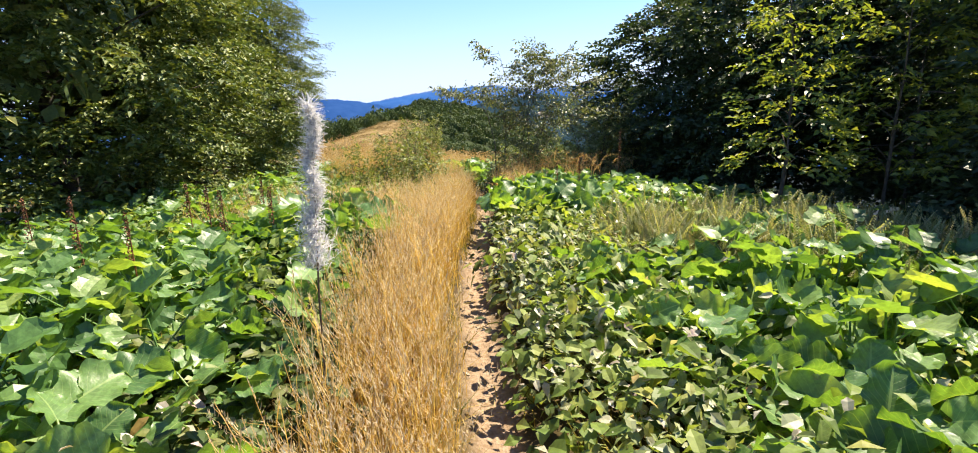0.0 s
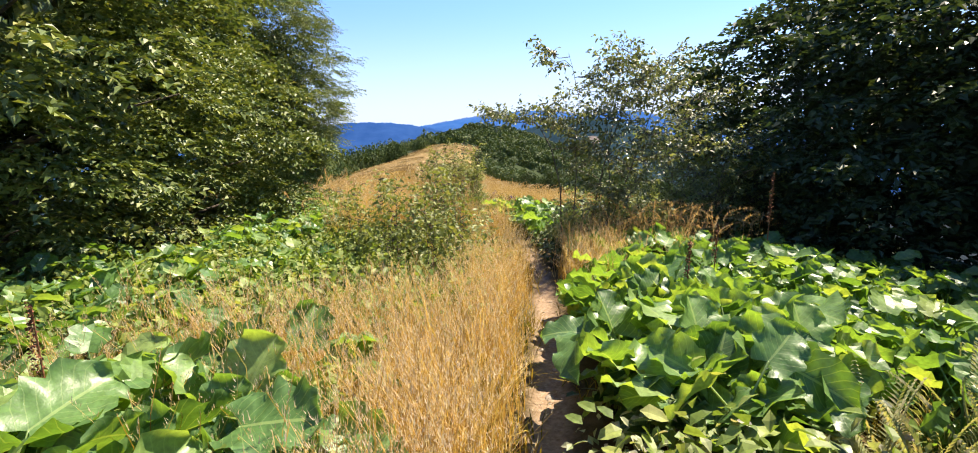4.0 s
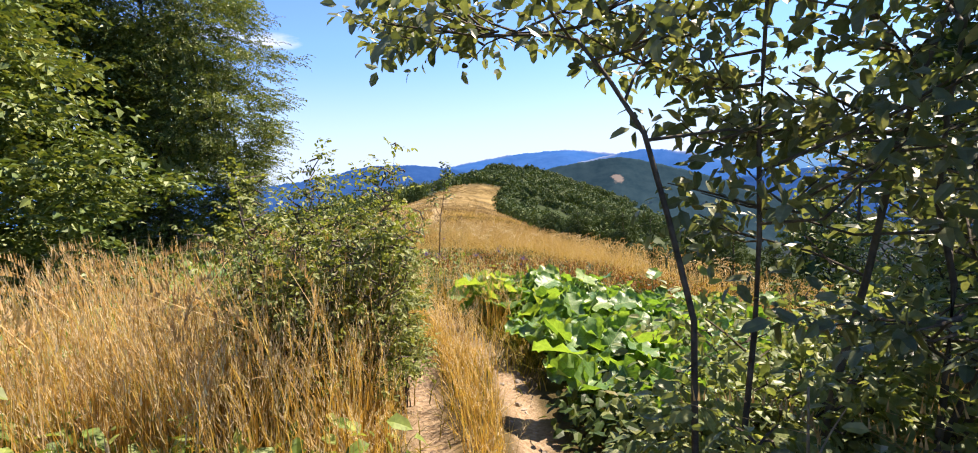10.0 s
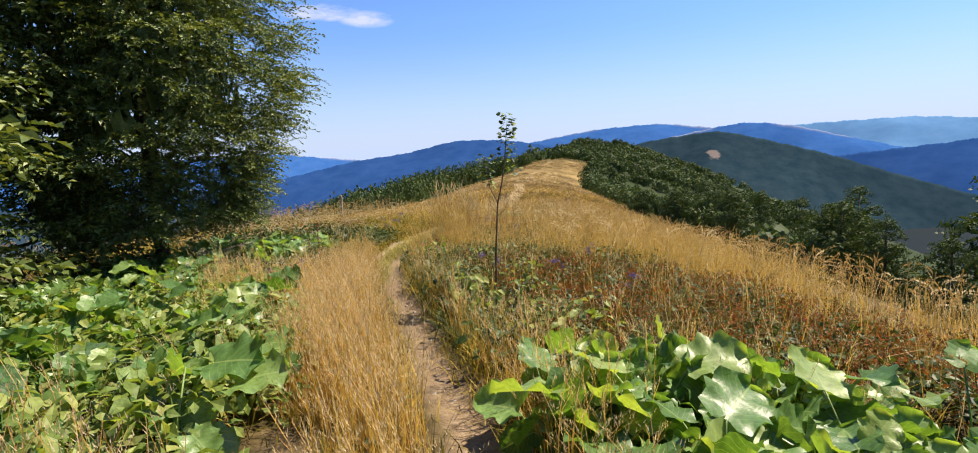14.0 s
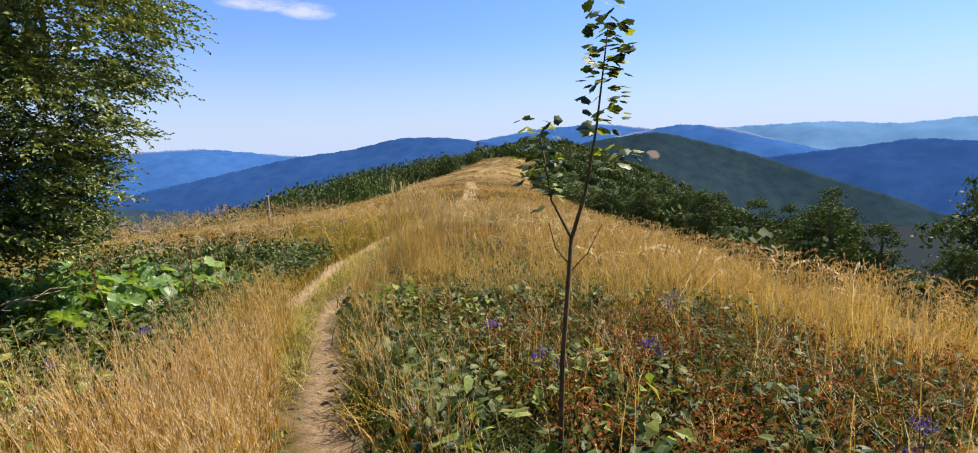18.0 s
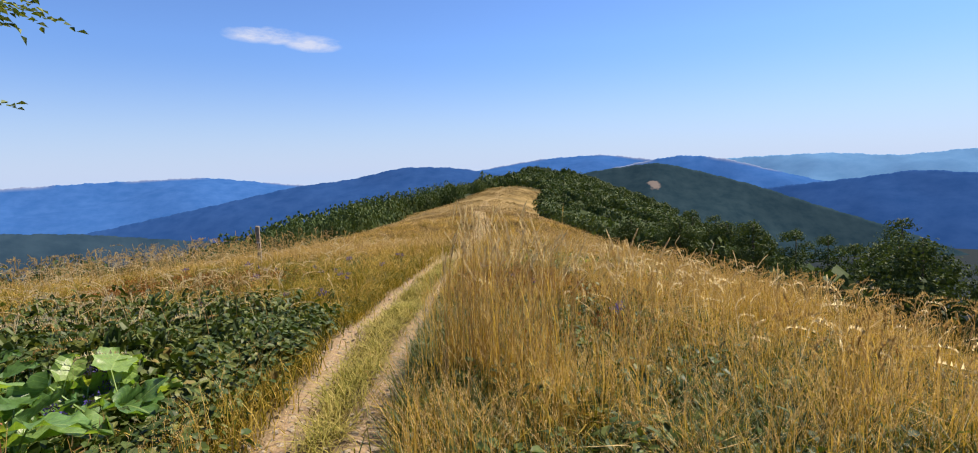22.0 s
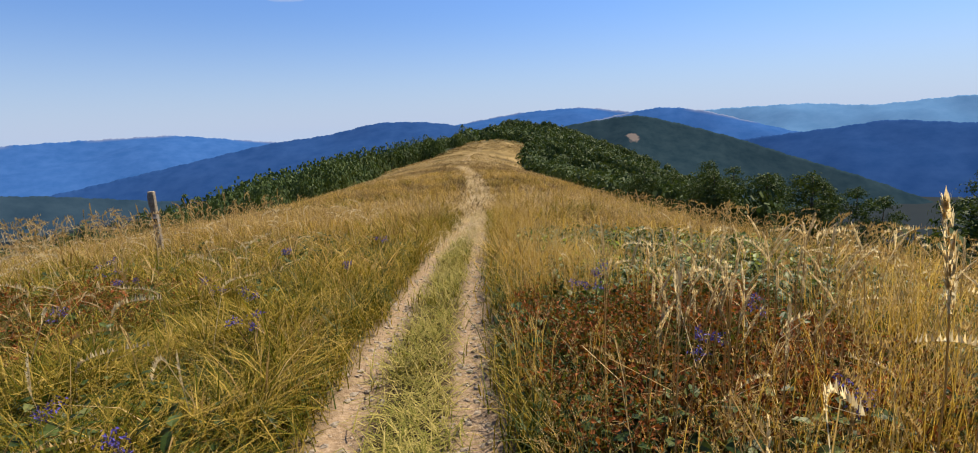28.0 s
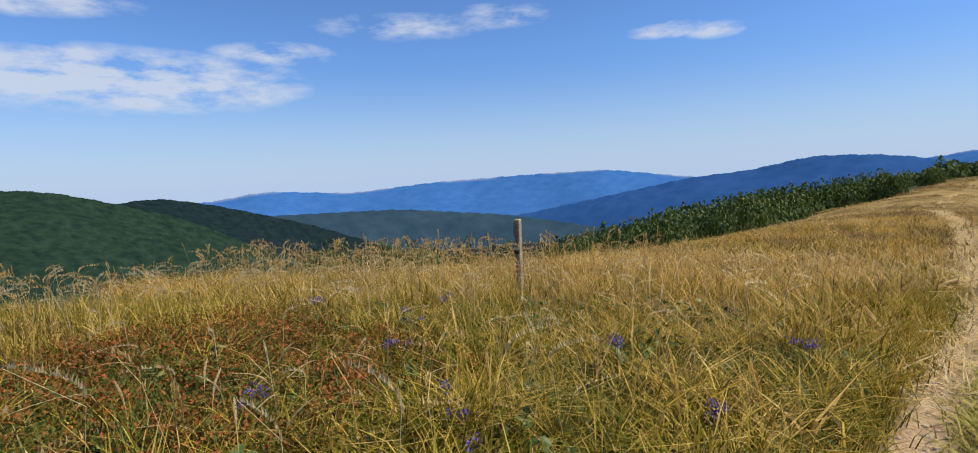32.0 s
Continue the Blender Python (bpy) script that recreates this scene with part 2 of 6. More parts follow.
M_herb = leafy("bramble_leaf", [(0.0, (0.02, 0.042, 0.009)), (0.4, (0.056, 0.095, 0.02)), (0.72, (0.115, 0.155, 0.036)), (0.88, (0.22, 0.235, 0.07)), (0.95, (0.32, 0.13, 0.045)), (1.0, (0.42, 0.28, 0.09))], 0.25, 0.5, 0.22, 1.2, patch=0.25)
M_nettle = leafy("nettle_leaf", [(0.0, (0.11, 0.185, 0.034)), (0.45, (0.235, 0.335, 0.068)), (0.8, (0.41, 0.49, 0.13)), (0.94, (0.52, 0.49, 0.15)), (1.0, (0.64, 0.42, 0.14))], 0.44, 0.5, 0.3, 1.2, patch=0.25)
M_grey_herb = leafy("grey_bramble_leaf", [(0.0, (0.16, 0.22, 0.07)), (0.35, (0.35, 0.42, 0.17)), (0.65, (0.52, 0.56, 0.32)), (0.85, (0.64, 0.6, 0.46)), (0.93, (0.52, 0.4, 0.36)), (1.0, (0.7, 0.46, 0.16))], 0.38, 0.45, 0.45, 1.2, patch=0.2)
M_dock = leafy("dock_leaf", [(0.0, (0.085, 0.19, 0.055)), (0.4, (0.16, 0.32, 0.085)), (0.75, (0.265, 0.44, 0.125)), (0.93, (0.4, 0.52, 0.155)), (1.0, (0.68, 0.48, 0.09))], 0.46, 0.42, 0.65, 2.0, per_object=True, patch=0.2, vein=26.0, glow=(1.45, 1.32, 0.33), ribs=True)
M_dock_bed = leafy("dock_bed_leaf", [(0.0, (0.085, 0.19, 0.055)), (0.4, (0.16, 0.32, 0.085)), (0.75, (0.265, 0.44, 0.125)), (0.93, (0.4, 0.52, 0.155)), (1.0, (0.68, 0.48, 0.09))], 0.46, 0.42, 0.65, 2.0, patch=0.2, vein=26.0, glow=(1.45, 1.32, 0.33))
M_beech = leafy("beech_leaf", [(0.0, (0.062, 0.112, 0.03)), (0.45, (0.158, 0.222, 0.058)), (0.8, (0.305, 0.36, 0.105)), (1.0, (0.5, 0.43, 0.14))], 0.22, 0.5, 0.35, 0.8, patch=0.3, glow=(1.3, 1.2, 0.4))
# leaves seen from their unlit side: the shade is in this base colour
M_shaded_leaf = leafy("shaded_leaf", [(0.0, (0.03, 0.06, 0.026)), (0.6, (0.07, 0.115, 0.045)), (1.0, (0.14, 0.18, 0.06))], 0.22, 0.5, 0.35, 0.6, patch=0.4)
M_willow = leafy("willow_leaf", [(0.0, (0.1, 0.135, 0.065)), (0.5, (0.2, 0.245, 0.12)), (0.85, (0.35, 0.38, 0.21)), (1.0, (0.52, 0.42, 0.18))], 0.36, 0.4, 0.5, 1.5, patch=0.2)
M_sallow = leafy("sallow_leaf", [(0.0, (0.125, 0.175, 0.04)), (0.5, (0.25, 0.305, 0.077)), (0.85, (0.4, 0.43, 0.145)), (1.0, (0.57, 0.43, 0.15))], 0.42, 0.5, 0.35, 1.5, patch=0.2, glow=(1.2, 1.15, 0.45))
M_bright_leaf = leafy("maple_leaf", [(0.0, (0.13, 0.21, 0.05)), (0.5, (0.26, 0.35, 0.075)), (1.0, (0.44, 0.46, 0.11))], 0.42, 0.45, 0.4, 1.5, patch=0.25, glow=(1.35, 1.25, 0.4))
M_fern = leafy("fern_frond", [(0.0, (0.17, 0.23, 0.08)), (0.4, (0.36, 0.41, 0.18)), (0.7, (0.54, 0.52, 0.28)), (1.0, (0.68, 0.52, 0.3))], 0.4, 0.6, 0.12, 2.5, patch=0.5)
M_bilberry = leafy("bilberry_leaf", [(0.0, (0.042, 0.065, 0.014)), (0.28, (0.12, 0.14, 0.03)), (0.46, (0.19, 0.105, 0.03)), (0.66, (0.36, 0.12, 0.04)), (0.86, (0.49, 0.165, 0.048)), (1.0, (0.58, 0.37, 0.1))], 0.34, 0.6, 0.1, 1.6, patch=0.55)
M_wood_leaf = leafy("woodland_leaf", [(0.0, (0.028, 0.058, 0.02)), (0.5, (0.072, 0.116, 0.034)), (1.0, (0.155, 0.18, 0.05))], 0.2, 0.6, 0.12, 0.03, patch=0.45)
M_purple = leafy("gentian_petal", [(0.0, (0.08, 0.06, 0.4)), (1.0, (0.2, 0.16, 0.62))], 0.3, 0.5, 0.3)
M_white = leafy("white_petal", [(0.0, (0.6, 0.6, 0.56)), (1.0, (0.85, 0.85, 0.8))], 0.3, 0.6, 0.2)
M_fluff = leafy("seed_fluff", [(0.0, (0.86, 0.84, 0.82)), (1.0, (0.99, 0.98, 0.97))], 0.5, 0.9, 0.05, glow=(1.1, 1.1, 1.1))
M_bark = rough_stuff("grey_bark", [(0.3, (0.06, 0.05, 0.04)), (0.7, (0.2, 0.17, 0.14))], 14, 0.9, 0.6)
M_stem = rough_stuff("stem", [(0.3, (0.12, 0.08, 0.05)), (0.7, (0.24, 0.17, 0.1))], 20, 0.8, 0.3)
M_stone = rough_stuff("stone", [(0.3, (0.26, 0.21, 0.16)), (0.7, (0.48, 0.42, 0.35))], 25, 0.9, 0.5)


# ---- lie of the land ----
ZY = [-400, -60, -10, 0, 2, 4.2, 5.2, 6.9, 9, 11, 13, 15, 18.4, 20.25, 22, 24, 25.6, 27.6, 29.5, 31, 36, 42, 51, 70, 88, 105, 120, 130, 142, 155, 170, 180, 187, 196, 206, 216, 224, 235, 260, 330, 430, 540, 640, 900]
ZZ = [-60, 1.5, 0.5, 0, -0.1, -0.08, -0.16, -0.35, -0.48, -0.61, -0.77, -0.92, -1.15, -1.33, -1.44, -1.64, -1.86, -1.99, -2.2, -2.27, -2.7, -3.3, -4.0, -5.2, -6.3, -7.4, -8.5, -9.4, -10.2, -10.5, -10.3, -10.0, -10.3, -10.2, -8.6, -7.3, -7.2, -8.4, -10, -15, -13, -8, -16, -140]
RY = [-20, 0, 2, 3.6, 5.4, 6.5, 7.5, 9, 10.3, 11, 13.1, 14.4, 15.3, 16.4, 17.3, 18.2, 19.7, 20.8, 21.8, 23.5, 26, 28, 31, 34, 40, 49, 73, 117, 136, 180, 218]
RX = [0.1, 0.25, 0.33, 0.46, 0.69, 0.93, 1.12, 1.36, 1.54, 1.63, 1.68, 1.55, 1.25, 0.92, 0.52, 0.15, -0.43, -0.97, -1.3, -1.88, -2.12, -2.25, -2.4, -2.42, -2.38, -2.3, -2.9, -6.2, -6.8, -6.9, -1.0]
LY = [11, 13, 14.8, 15.3, 17.1, 20, 22, 25, 28, 31, 35, 38, 40, 49, 73, 117, 136, 180, 218]
LX = [1.2, 1.0, 0.7, 0.2, -0.46, -1.45, -2.1, -2.68, -3.13, -3.24, -3.14, -2.95, -2.8, -2.9, -3.7, -7.0, -7.7, -7.8, -1.8]


def rut_r(y):
    return np.interp(y, RY, RX)


def rut_l(y):
    return np.interp(y, LY, LX)


def wav(x, y, s, k):
    return np.sin(x / s + 1.3 * k) * np.cos(y / s * 0.83 + 2.1 * k) + 0.5 * np.sin(x / s * 2.3 - y / s * 1.7 + k)


def ground_z(x, y):
    """Height of the ridge: falls away on both flanks, dips in the two ruts."""
    x, y = np.asarray(x, float), np.asarray(y, float)
    z = sum(np.interp(y + d, ZY, ZZ) for d in (-1.0, -0.5, 0.0, 0.5, 1.0)) / 5
    u = x - np.interp(y, [0, 20, 40, 120, 180, 200, 218, 400, 900], [0.0, 0.0, -1.5, -6.0, -8.0, -3.0, 2.0, 25.0, 60.0])
    wr = np.interp(y, [60, 120, 180, 218, 300], [8.5, 14, 8.5, 10, 30]) + 9 * np.clip((13 - y) / 4, 0, 1)
    wl_ = np.interp(y, [34, 50, 70, 90, 120, 150, 180, 200, 216, 260], [60, 32, 20, 18, 21, 18, 18, 17, 14, 40])
    fall = np.where(u > 0, 0.42 * (np.sqrt(u * u + wr * wr) - wr), 0.36 * (np.sqrt(u * u + wl_ * wl_) - wl_))
    dist = np.hypot(x, y)
    z = z - np.minimum(fall, 380)
    z = np.where(dist > 900, np.maximum(z, -330), z)
    z = z + 0.03 * wav(x, y, 1.1, 1) + 0.05 * wav(x, y, 4.0, 2) + np.clip(dist / 200, 0, 6) * 0.5 * wav(x, y, 31.0, 3)
    on_r = np.exp(-((x - rut_r(y)) / 0.2) ** 2) * (y < 230)
    on_l = np.exp(-((x - rut_l(y)) / 0.18) ** 2) * (y > 12) * (y < 230)
    return z - 0.07 * np.maximum(on_r, on_l)


def mesh_np(name, verts, tris, mats, smooth=False, index=None):
    verts, tris = np.asarray(verts, np.float32), np.asarray(tris, np.int32)
    me = bpy.data.meshes.new(name)
    me.vertices.add(len(verts))
    me.vertices.foreach_set("co", verts.ravel())
    me.loops.add(tris.size)
    me.loops.foreach_set("vertex_index", tris.ravel())
    me.polygons.add(len(tris))
    me.polygons.foreach_set("loop_start", np.arange(0, tris.size, 3, dtype=np.int32))
    for m in mats:
        me.materials.append(m)
    if index is not None:
        me.polygons.foreach_set("material_index", np.asarray(index, np.int32))
    me.polygons.foreach_set("use_smooth", np.full(len(tris), smooth))
    me.update()
    me.validate()
    return me


def grid_tris(nx, ny):
    i, j = np.meshgrid(np.arange(nx - 1), np.arange(ny - 1))
    a = (j * nx + i).ravel()
    return np.concatenate([np.stack([a, a + 1, a + nx + 1], -1), np.stack([a, a + nx + 1, a + nx], -1)])


def graded(near, step, far, n):
    """Even steps out to near, then growing steps out to far, on both sides of nought."""
    inner = np.arange(0, near, step)
    outer = near + (far - near) * (np.linspace(0, 1, n) ** 3.2)
    side = np.concatenate([inner, outer])
    return np.concatenate([-side[:0:-1], side])


# ground: bare earth in the ruts, straw and turf elsewhere, woods further off
def ground_material():
    m, n, l, b = mat_base("ground", 0.95, 0.1)
    a = n.new("ShaderNodeAttribute")
    a.attribute_name = "ground_kind_and_haze"
    sep = n.new("ShaderNodeSeparateColor")
    l.new(a.outputs["Color"], sep.inputs[0])
    fine, mid, big = noise_tex(n, l, 30, 6), noise_tex(n, l, 3, 5), noise_tex(n, l, 0.12, 5)
    earth = ramp(n, l, fine.outputs["Fac"], [(0.3, (0.22, 0.145, 0.085)), (0.5, (0.35, 0.25, 0.16)), (0.7, (0.47, 0.36, 0.25))])
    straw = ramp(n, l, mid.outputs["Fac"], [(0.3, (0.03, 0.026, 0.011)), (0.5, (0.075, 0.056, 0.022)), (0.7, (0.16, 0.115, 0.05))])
    meadow = ramp(n, l, big.outputs["Fac"], [(0.35, (0.12, 0.085, 0.03)), (0.5, (0.22, 0.155, 0.058)), (0.65, (0.36, 0.26, 0.11))])
    woods = ramp(n, l, mid.outputs["Fac"], [(0.3, (0.02, 0.035, 0.012)), (0.7, (0.05, 0.07, 0.025))])
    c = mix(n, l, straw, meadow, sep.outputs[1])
    c = mix(n, l, c, woods, sep.outputs[2])
    c = mix(n, l, c, earth, sep.outputs[0])
    # far valley floor: the dark blue of hazy distance is put into the colour
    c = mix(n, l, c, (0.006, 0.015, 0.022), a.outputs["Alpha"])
    c = mix(n, l, c, (0.71, 0.71, 0.71), 1.0, "MULTIPLY")
    l.new(c, b.inputs["Base Color"])
    bp = n.new("ShaderNodeBump")
    bp.inputs["Strength"].default_value, bp.inputs["Distance"].default_value = 0.6, 0.03
    l.new(fine.outputs["Fac"], bp.inputs["Height"])
    l.new(bp.outputs[0], b.inputs["Normal"])
    return m


def wood_edge_left(y):
    return np.interp(y, [-20, 5, 20, 38, 60, 90, 120, 150, 180, 200, 210, 218, 230, 300], [-12, -13, -16, -19, -22, -25, -29, -33, -36, -25, -13, -10, -10, -40])


def wood_edge_right(y):
    return np.interp(y, [-20, 25, 40, 55, 100, 150, 180, 205, 218, 230, 300], [10, 16, 13.5, 11.5, 9.8, 9.0, 9.5, 11, 13, 13, 30])


gx = graded(9.0, 0.1, 4700, 70)
gy_near = np.arange(-3, 44, 0.15)
gy = np.concatenate([-3 - 4500 * np.linspace(1, 0, 25)[:-1] ** 3, gy_near, 44 + 4700 * (np.linspace(0, 1, 110) ** 3.0)])
GX, GY = np.meshgrid(gx, gy)
GZ = ground_z(GX, GY)
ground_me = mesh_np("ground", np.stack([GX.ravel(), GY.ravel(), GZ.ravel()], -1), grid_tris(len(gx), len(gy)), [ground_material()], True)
fx, fy = GX.ravel(), GY.ravel()
wide = np.clip((fy - 35) / 60, 0, 1) * 0.05 - np.clip((18 - fy) / 5, 0, 1) * 0.05
bare = np.maximum(np.exp(-((fx - rut_r(fy)) / (0.18 + wide)) ** 4) * np.interp(fy, [15, 17, 22, 25], [1, 0.65, 0.65, 1]), np.exp(-((fx - rut_l(fy)) / (0.19 + wide)) ** 4) * (fy > 12) * np.interp(fy, [14.5, 16, 22.5, 25], [1, 0.3, 0.3, 1])) * (fy < 225) * (fy > -8) * (1 - np.clip((fy - 35) / 10, 0, 1) * (0.76 + 0.2 * np.sin(fy * 0.8 + np.sin(fy * 0.31) * 3)))
wooded = np.clip(np.maximum(wood_edge_left(fy) - fx, fx - wood_edge_right(fy)) / 3, 0, 1)
wooded = np.maximum(wooded, (fy > 226) * 1.0)
meadow_w = np.clip((fy - 44) / 40, 0, 1)
# last channel: painted distance haze, growing from 500 m outwards
ca = ground_me.color_attributes.new("ground_kind_and_haze", "FLOAT_COLOR", "POINT")
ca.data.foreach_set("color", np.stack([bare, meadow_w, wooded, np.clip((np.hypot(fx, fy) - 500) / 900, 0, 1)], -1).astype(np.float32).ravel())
ground = tagged(new("ground", ground_me), "grassy mountain ridge with a trodden two-rut earth path", "ground", kind="structure")


# ---- far mountains ----
def mountain_material(name, a, b_, scale=0.012, scar=None, crest=None):
    m, n, l, b = mat_base(name, 1.0, 0.0)
    t = noise_tex(n, l, scale, 8, 0.65)
    col = ramp(n, l, t.outputs["Fac"], [(0.35, a), (0.65, b_)])
    if scar:
        # a felled, bare slope: a ragged patch round one place
        where = n.new("ShaderNodeTexCoord")
        off = n.new("ShaderNodeVectorMath")
        off.operation, off.inputs[1].default_value = "SUBTRACT", scar
        l.new(where.outputs["Object"], off.inputs[0])
        sq = n.new("ShaderNodeVectorMath")
        sq.operation, sq.inputs[1].default_value = "MULTIPLY", (0.017, 0.004, 0.03)
        l.new(off.outputs[0], sq.inputs[0])
        ln = n.new("ShaderNodeVectorMath")
        ln.operation = "LENGTH"
        l.new(sq.outputs[0], ln.inputs[0])
        rag = noise_tex(n, l, 0.03, 4)
        ad = n.new("ShaderNodeMath")
        ad.operation = "ADD"
        l.new(ln.outputs["Value"], ad.inputs[0])
        l.new(rag.outputs["Fac"], ad.inputs[1])
        col = mix(n, l, col, (0.2, 0.17, 0.15), ramp(n, l, ad.outputs[0], [(0.85, (1, 1, 1)), (1.0, (0, 0, 0))]))
    if crest:
        at = n.new("ShaderNodeAttribute")
        at.attribute_name = "bald"
        col = mix(n, l, col, crest, at.outputs["Fac"])
    col = mix(n, l, col, (0.74, 0.74, 0.76), 1.0, "MULTIPLY")
    l.new(col, b.inputs["Base Color"])
    return m


def mountain(name, label, d, profile, mat, slope=0.4, depth=330.0, rough=1.0):
    """A ridge d metres off whose crest follows (bearing, height) in degrees, falling away in spurs towards the eye and behind."""
    az0, az1 = profile[0][0], profile[-1][0]
    az = np.linspace(az0, az1, int(abs(az1 - az0) * 9) + 2)
    el = np.interp(az, [p[0] for p in profile], [p[1] for p in profile])
    el = sum(np.interp(az + s, [p[0] for p in profile], [p[1] for p in profile]) for s in (-1.2, -0.6, 0, 0.6, 1.2)) / 5
    jag = rough * 0.03 * (np.sin(az * 2.9 + d) + 0.6 * np.sin(az * 6.1 + d) + 0.6 * np.sin(az * 14.0) + 0.5 * np.sin(az * 31.0))
    top, jag = d * np.tan(np.radians(el)), d * np.radians(jag)
    rows = []
    fall = np.concatenate([[-0.25, -0.06], np.linspace(0, 1, 22) ** 1.3])
    for k in fall:
        r = d - k * depth / slope
        xx, yy = r * np.sin(np.radians(az)), r * np.cos(np.radians(az))
        zz = top + jag * math.exp(-abs(k) * 60) - abs(k) * depth + min(1, abs(k) * 4) * depth * (0.1 * wav(xx, yy, 330.0, d) + 0.035 * wav(xx, yy, 120.0, d + 1))
        rows.append(np.stack([xx, yy, zz], -1))
    v = np.concatenate(rows)
    me = mesh_np(name, v, grid_tris(len(az), len(fall)), [mat], True)
    bald = np.repeat(np.exp(-(np.maximum(fall, 0) / 0.02) ** 2), len(az)) * np.tile(np.clip(np.sin(az * 0.55 + 1.1) * 1.6 + 0.6, 0, 1), len(fall))
    me.attributes.new("bald", "FLOAT", "POINT").data.foreach_set("value", bald.astype(np.float32))
    return tagged(new(name, me), label, "mountain", kind="structure")


# the blue of distant haze is put into these forests' base colours
HAZE = mountain_material("far_hazed_forest", (0.1, 0.23, 0.42), (0.12, 0.26, 0.46))
BLUE = mountain_material("hazed_forest", (0.03, 0.105, 0.3), (0.045, 0.13, 0.345), crest=(0.2, 0.24, 0.34))
DEEP = mountain_material("deep_hazed_forest", (0.018, 0.04, 0.065), (0.03, 0.058, 0.085))
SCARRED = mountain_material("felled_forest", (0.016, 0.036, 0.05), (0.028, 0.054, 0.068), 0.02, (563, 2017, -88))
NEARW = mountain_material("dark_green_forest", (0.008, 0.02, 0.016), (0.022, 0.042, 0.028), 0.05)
# this hill's shade is in its colour as well
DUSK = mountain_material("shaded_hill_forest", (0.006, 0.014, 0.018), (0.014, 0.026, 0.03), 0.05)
MIDB = mountain_material("mid_hazed_forest", (0.018, 0.062, 0.19), (0.028, 0.08, 0.225))
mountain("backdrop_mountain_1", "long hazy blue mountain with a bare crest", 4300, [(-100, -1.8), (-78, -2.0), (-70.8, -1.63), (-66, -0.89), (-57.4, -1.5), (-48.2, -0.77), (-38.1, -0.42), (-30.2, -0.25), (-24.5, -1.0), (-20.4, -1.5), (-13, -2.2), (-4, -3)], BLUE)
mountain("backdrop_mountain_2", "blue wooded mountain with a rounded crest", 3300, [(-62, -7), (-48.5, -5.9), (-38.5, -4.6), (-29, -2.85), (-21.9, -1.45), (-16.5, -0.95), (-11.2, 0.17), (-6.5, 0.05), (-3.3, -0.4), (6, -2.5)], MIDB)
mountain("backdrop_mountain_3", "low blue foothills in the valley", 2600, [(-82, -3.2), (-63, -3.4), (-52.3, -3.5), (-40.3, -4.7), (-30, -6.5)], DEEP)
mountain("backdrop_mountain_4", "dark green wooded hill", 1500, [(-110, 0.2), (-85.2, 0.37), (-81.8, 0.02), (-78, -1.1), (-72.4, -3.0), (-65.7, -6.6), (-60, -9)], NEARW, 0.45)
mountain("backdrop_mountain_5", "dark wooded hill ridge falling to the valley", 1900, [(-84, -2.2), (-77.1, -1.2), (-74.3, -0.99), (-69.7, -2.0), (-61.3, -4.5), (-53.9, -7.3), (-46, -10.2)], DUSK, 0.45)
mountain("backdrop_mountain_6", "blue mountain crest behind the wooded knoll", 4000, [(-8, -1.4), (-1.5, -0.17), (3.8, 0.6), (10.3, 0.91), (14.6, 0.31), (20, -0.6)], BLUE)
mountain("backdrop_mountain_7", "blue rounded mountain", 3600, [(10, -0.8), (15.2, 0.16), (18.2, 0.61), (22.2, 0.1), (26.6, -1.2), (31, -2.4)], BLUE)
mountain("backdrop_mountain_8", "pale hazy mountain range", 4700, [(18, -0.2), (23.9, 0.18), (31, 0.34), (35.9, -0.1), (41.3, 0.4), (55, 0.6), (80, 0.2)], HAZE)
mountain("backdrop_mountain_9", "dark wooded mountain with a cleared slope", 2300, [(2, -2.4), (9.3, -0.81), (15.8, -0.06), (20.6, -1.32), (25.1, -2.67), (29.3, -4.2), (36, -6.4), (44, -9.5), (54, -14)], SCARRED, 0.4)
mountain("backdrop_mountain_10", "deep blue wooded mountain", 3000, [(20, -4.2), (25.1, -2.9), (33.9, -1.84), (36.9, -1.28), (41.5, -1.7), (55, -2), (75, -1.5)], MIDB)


# ---- plants: pieces and how they are strewn ----
rng = np.random.default_rng(11)


def turn_z(a):
    c, s, o, z = np.cos(a), np.sin(a), np.ones_like(a), np.zeros_like(a)
    return np.stack([np.stack([c, -s, z], -1), np.stack([s, c, z], -1), np.stack([z, z, o], -1)], -2)


def lean_m(ax, ay):
    """Turns that lean a piece about x and then y."""
    cx, sx, cy, sy = np.cos(ax), np.sin(ax), np.cos(ay), np.sin(ay)
    o, z = np.ones_like(ax), np.zeros_like(ax)
    a = np.stack([np.stack([o, z, z], -1), np.stack([z, cx, -sx], -1), np.stack([z, sx, cx], -1)], -2)
    b = np.stack([np.stack([cy, z, sy], -1), np.stack([z, o, z], -1), np.stack([-sy, z, cy], -1)], -2)
    return b @ a


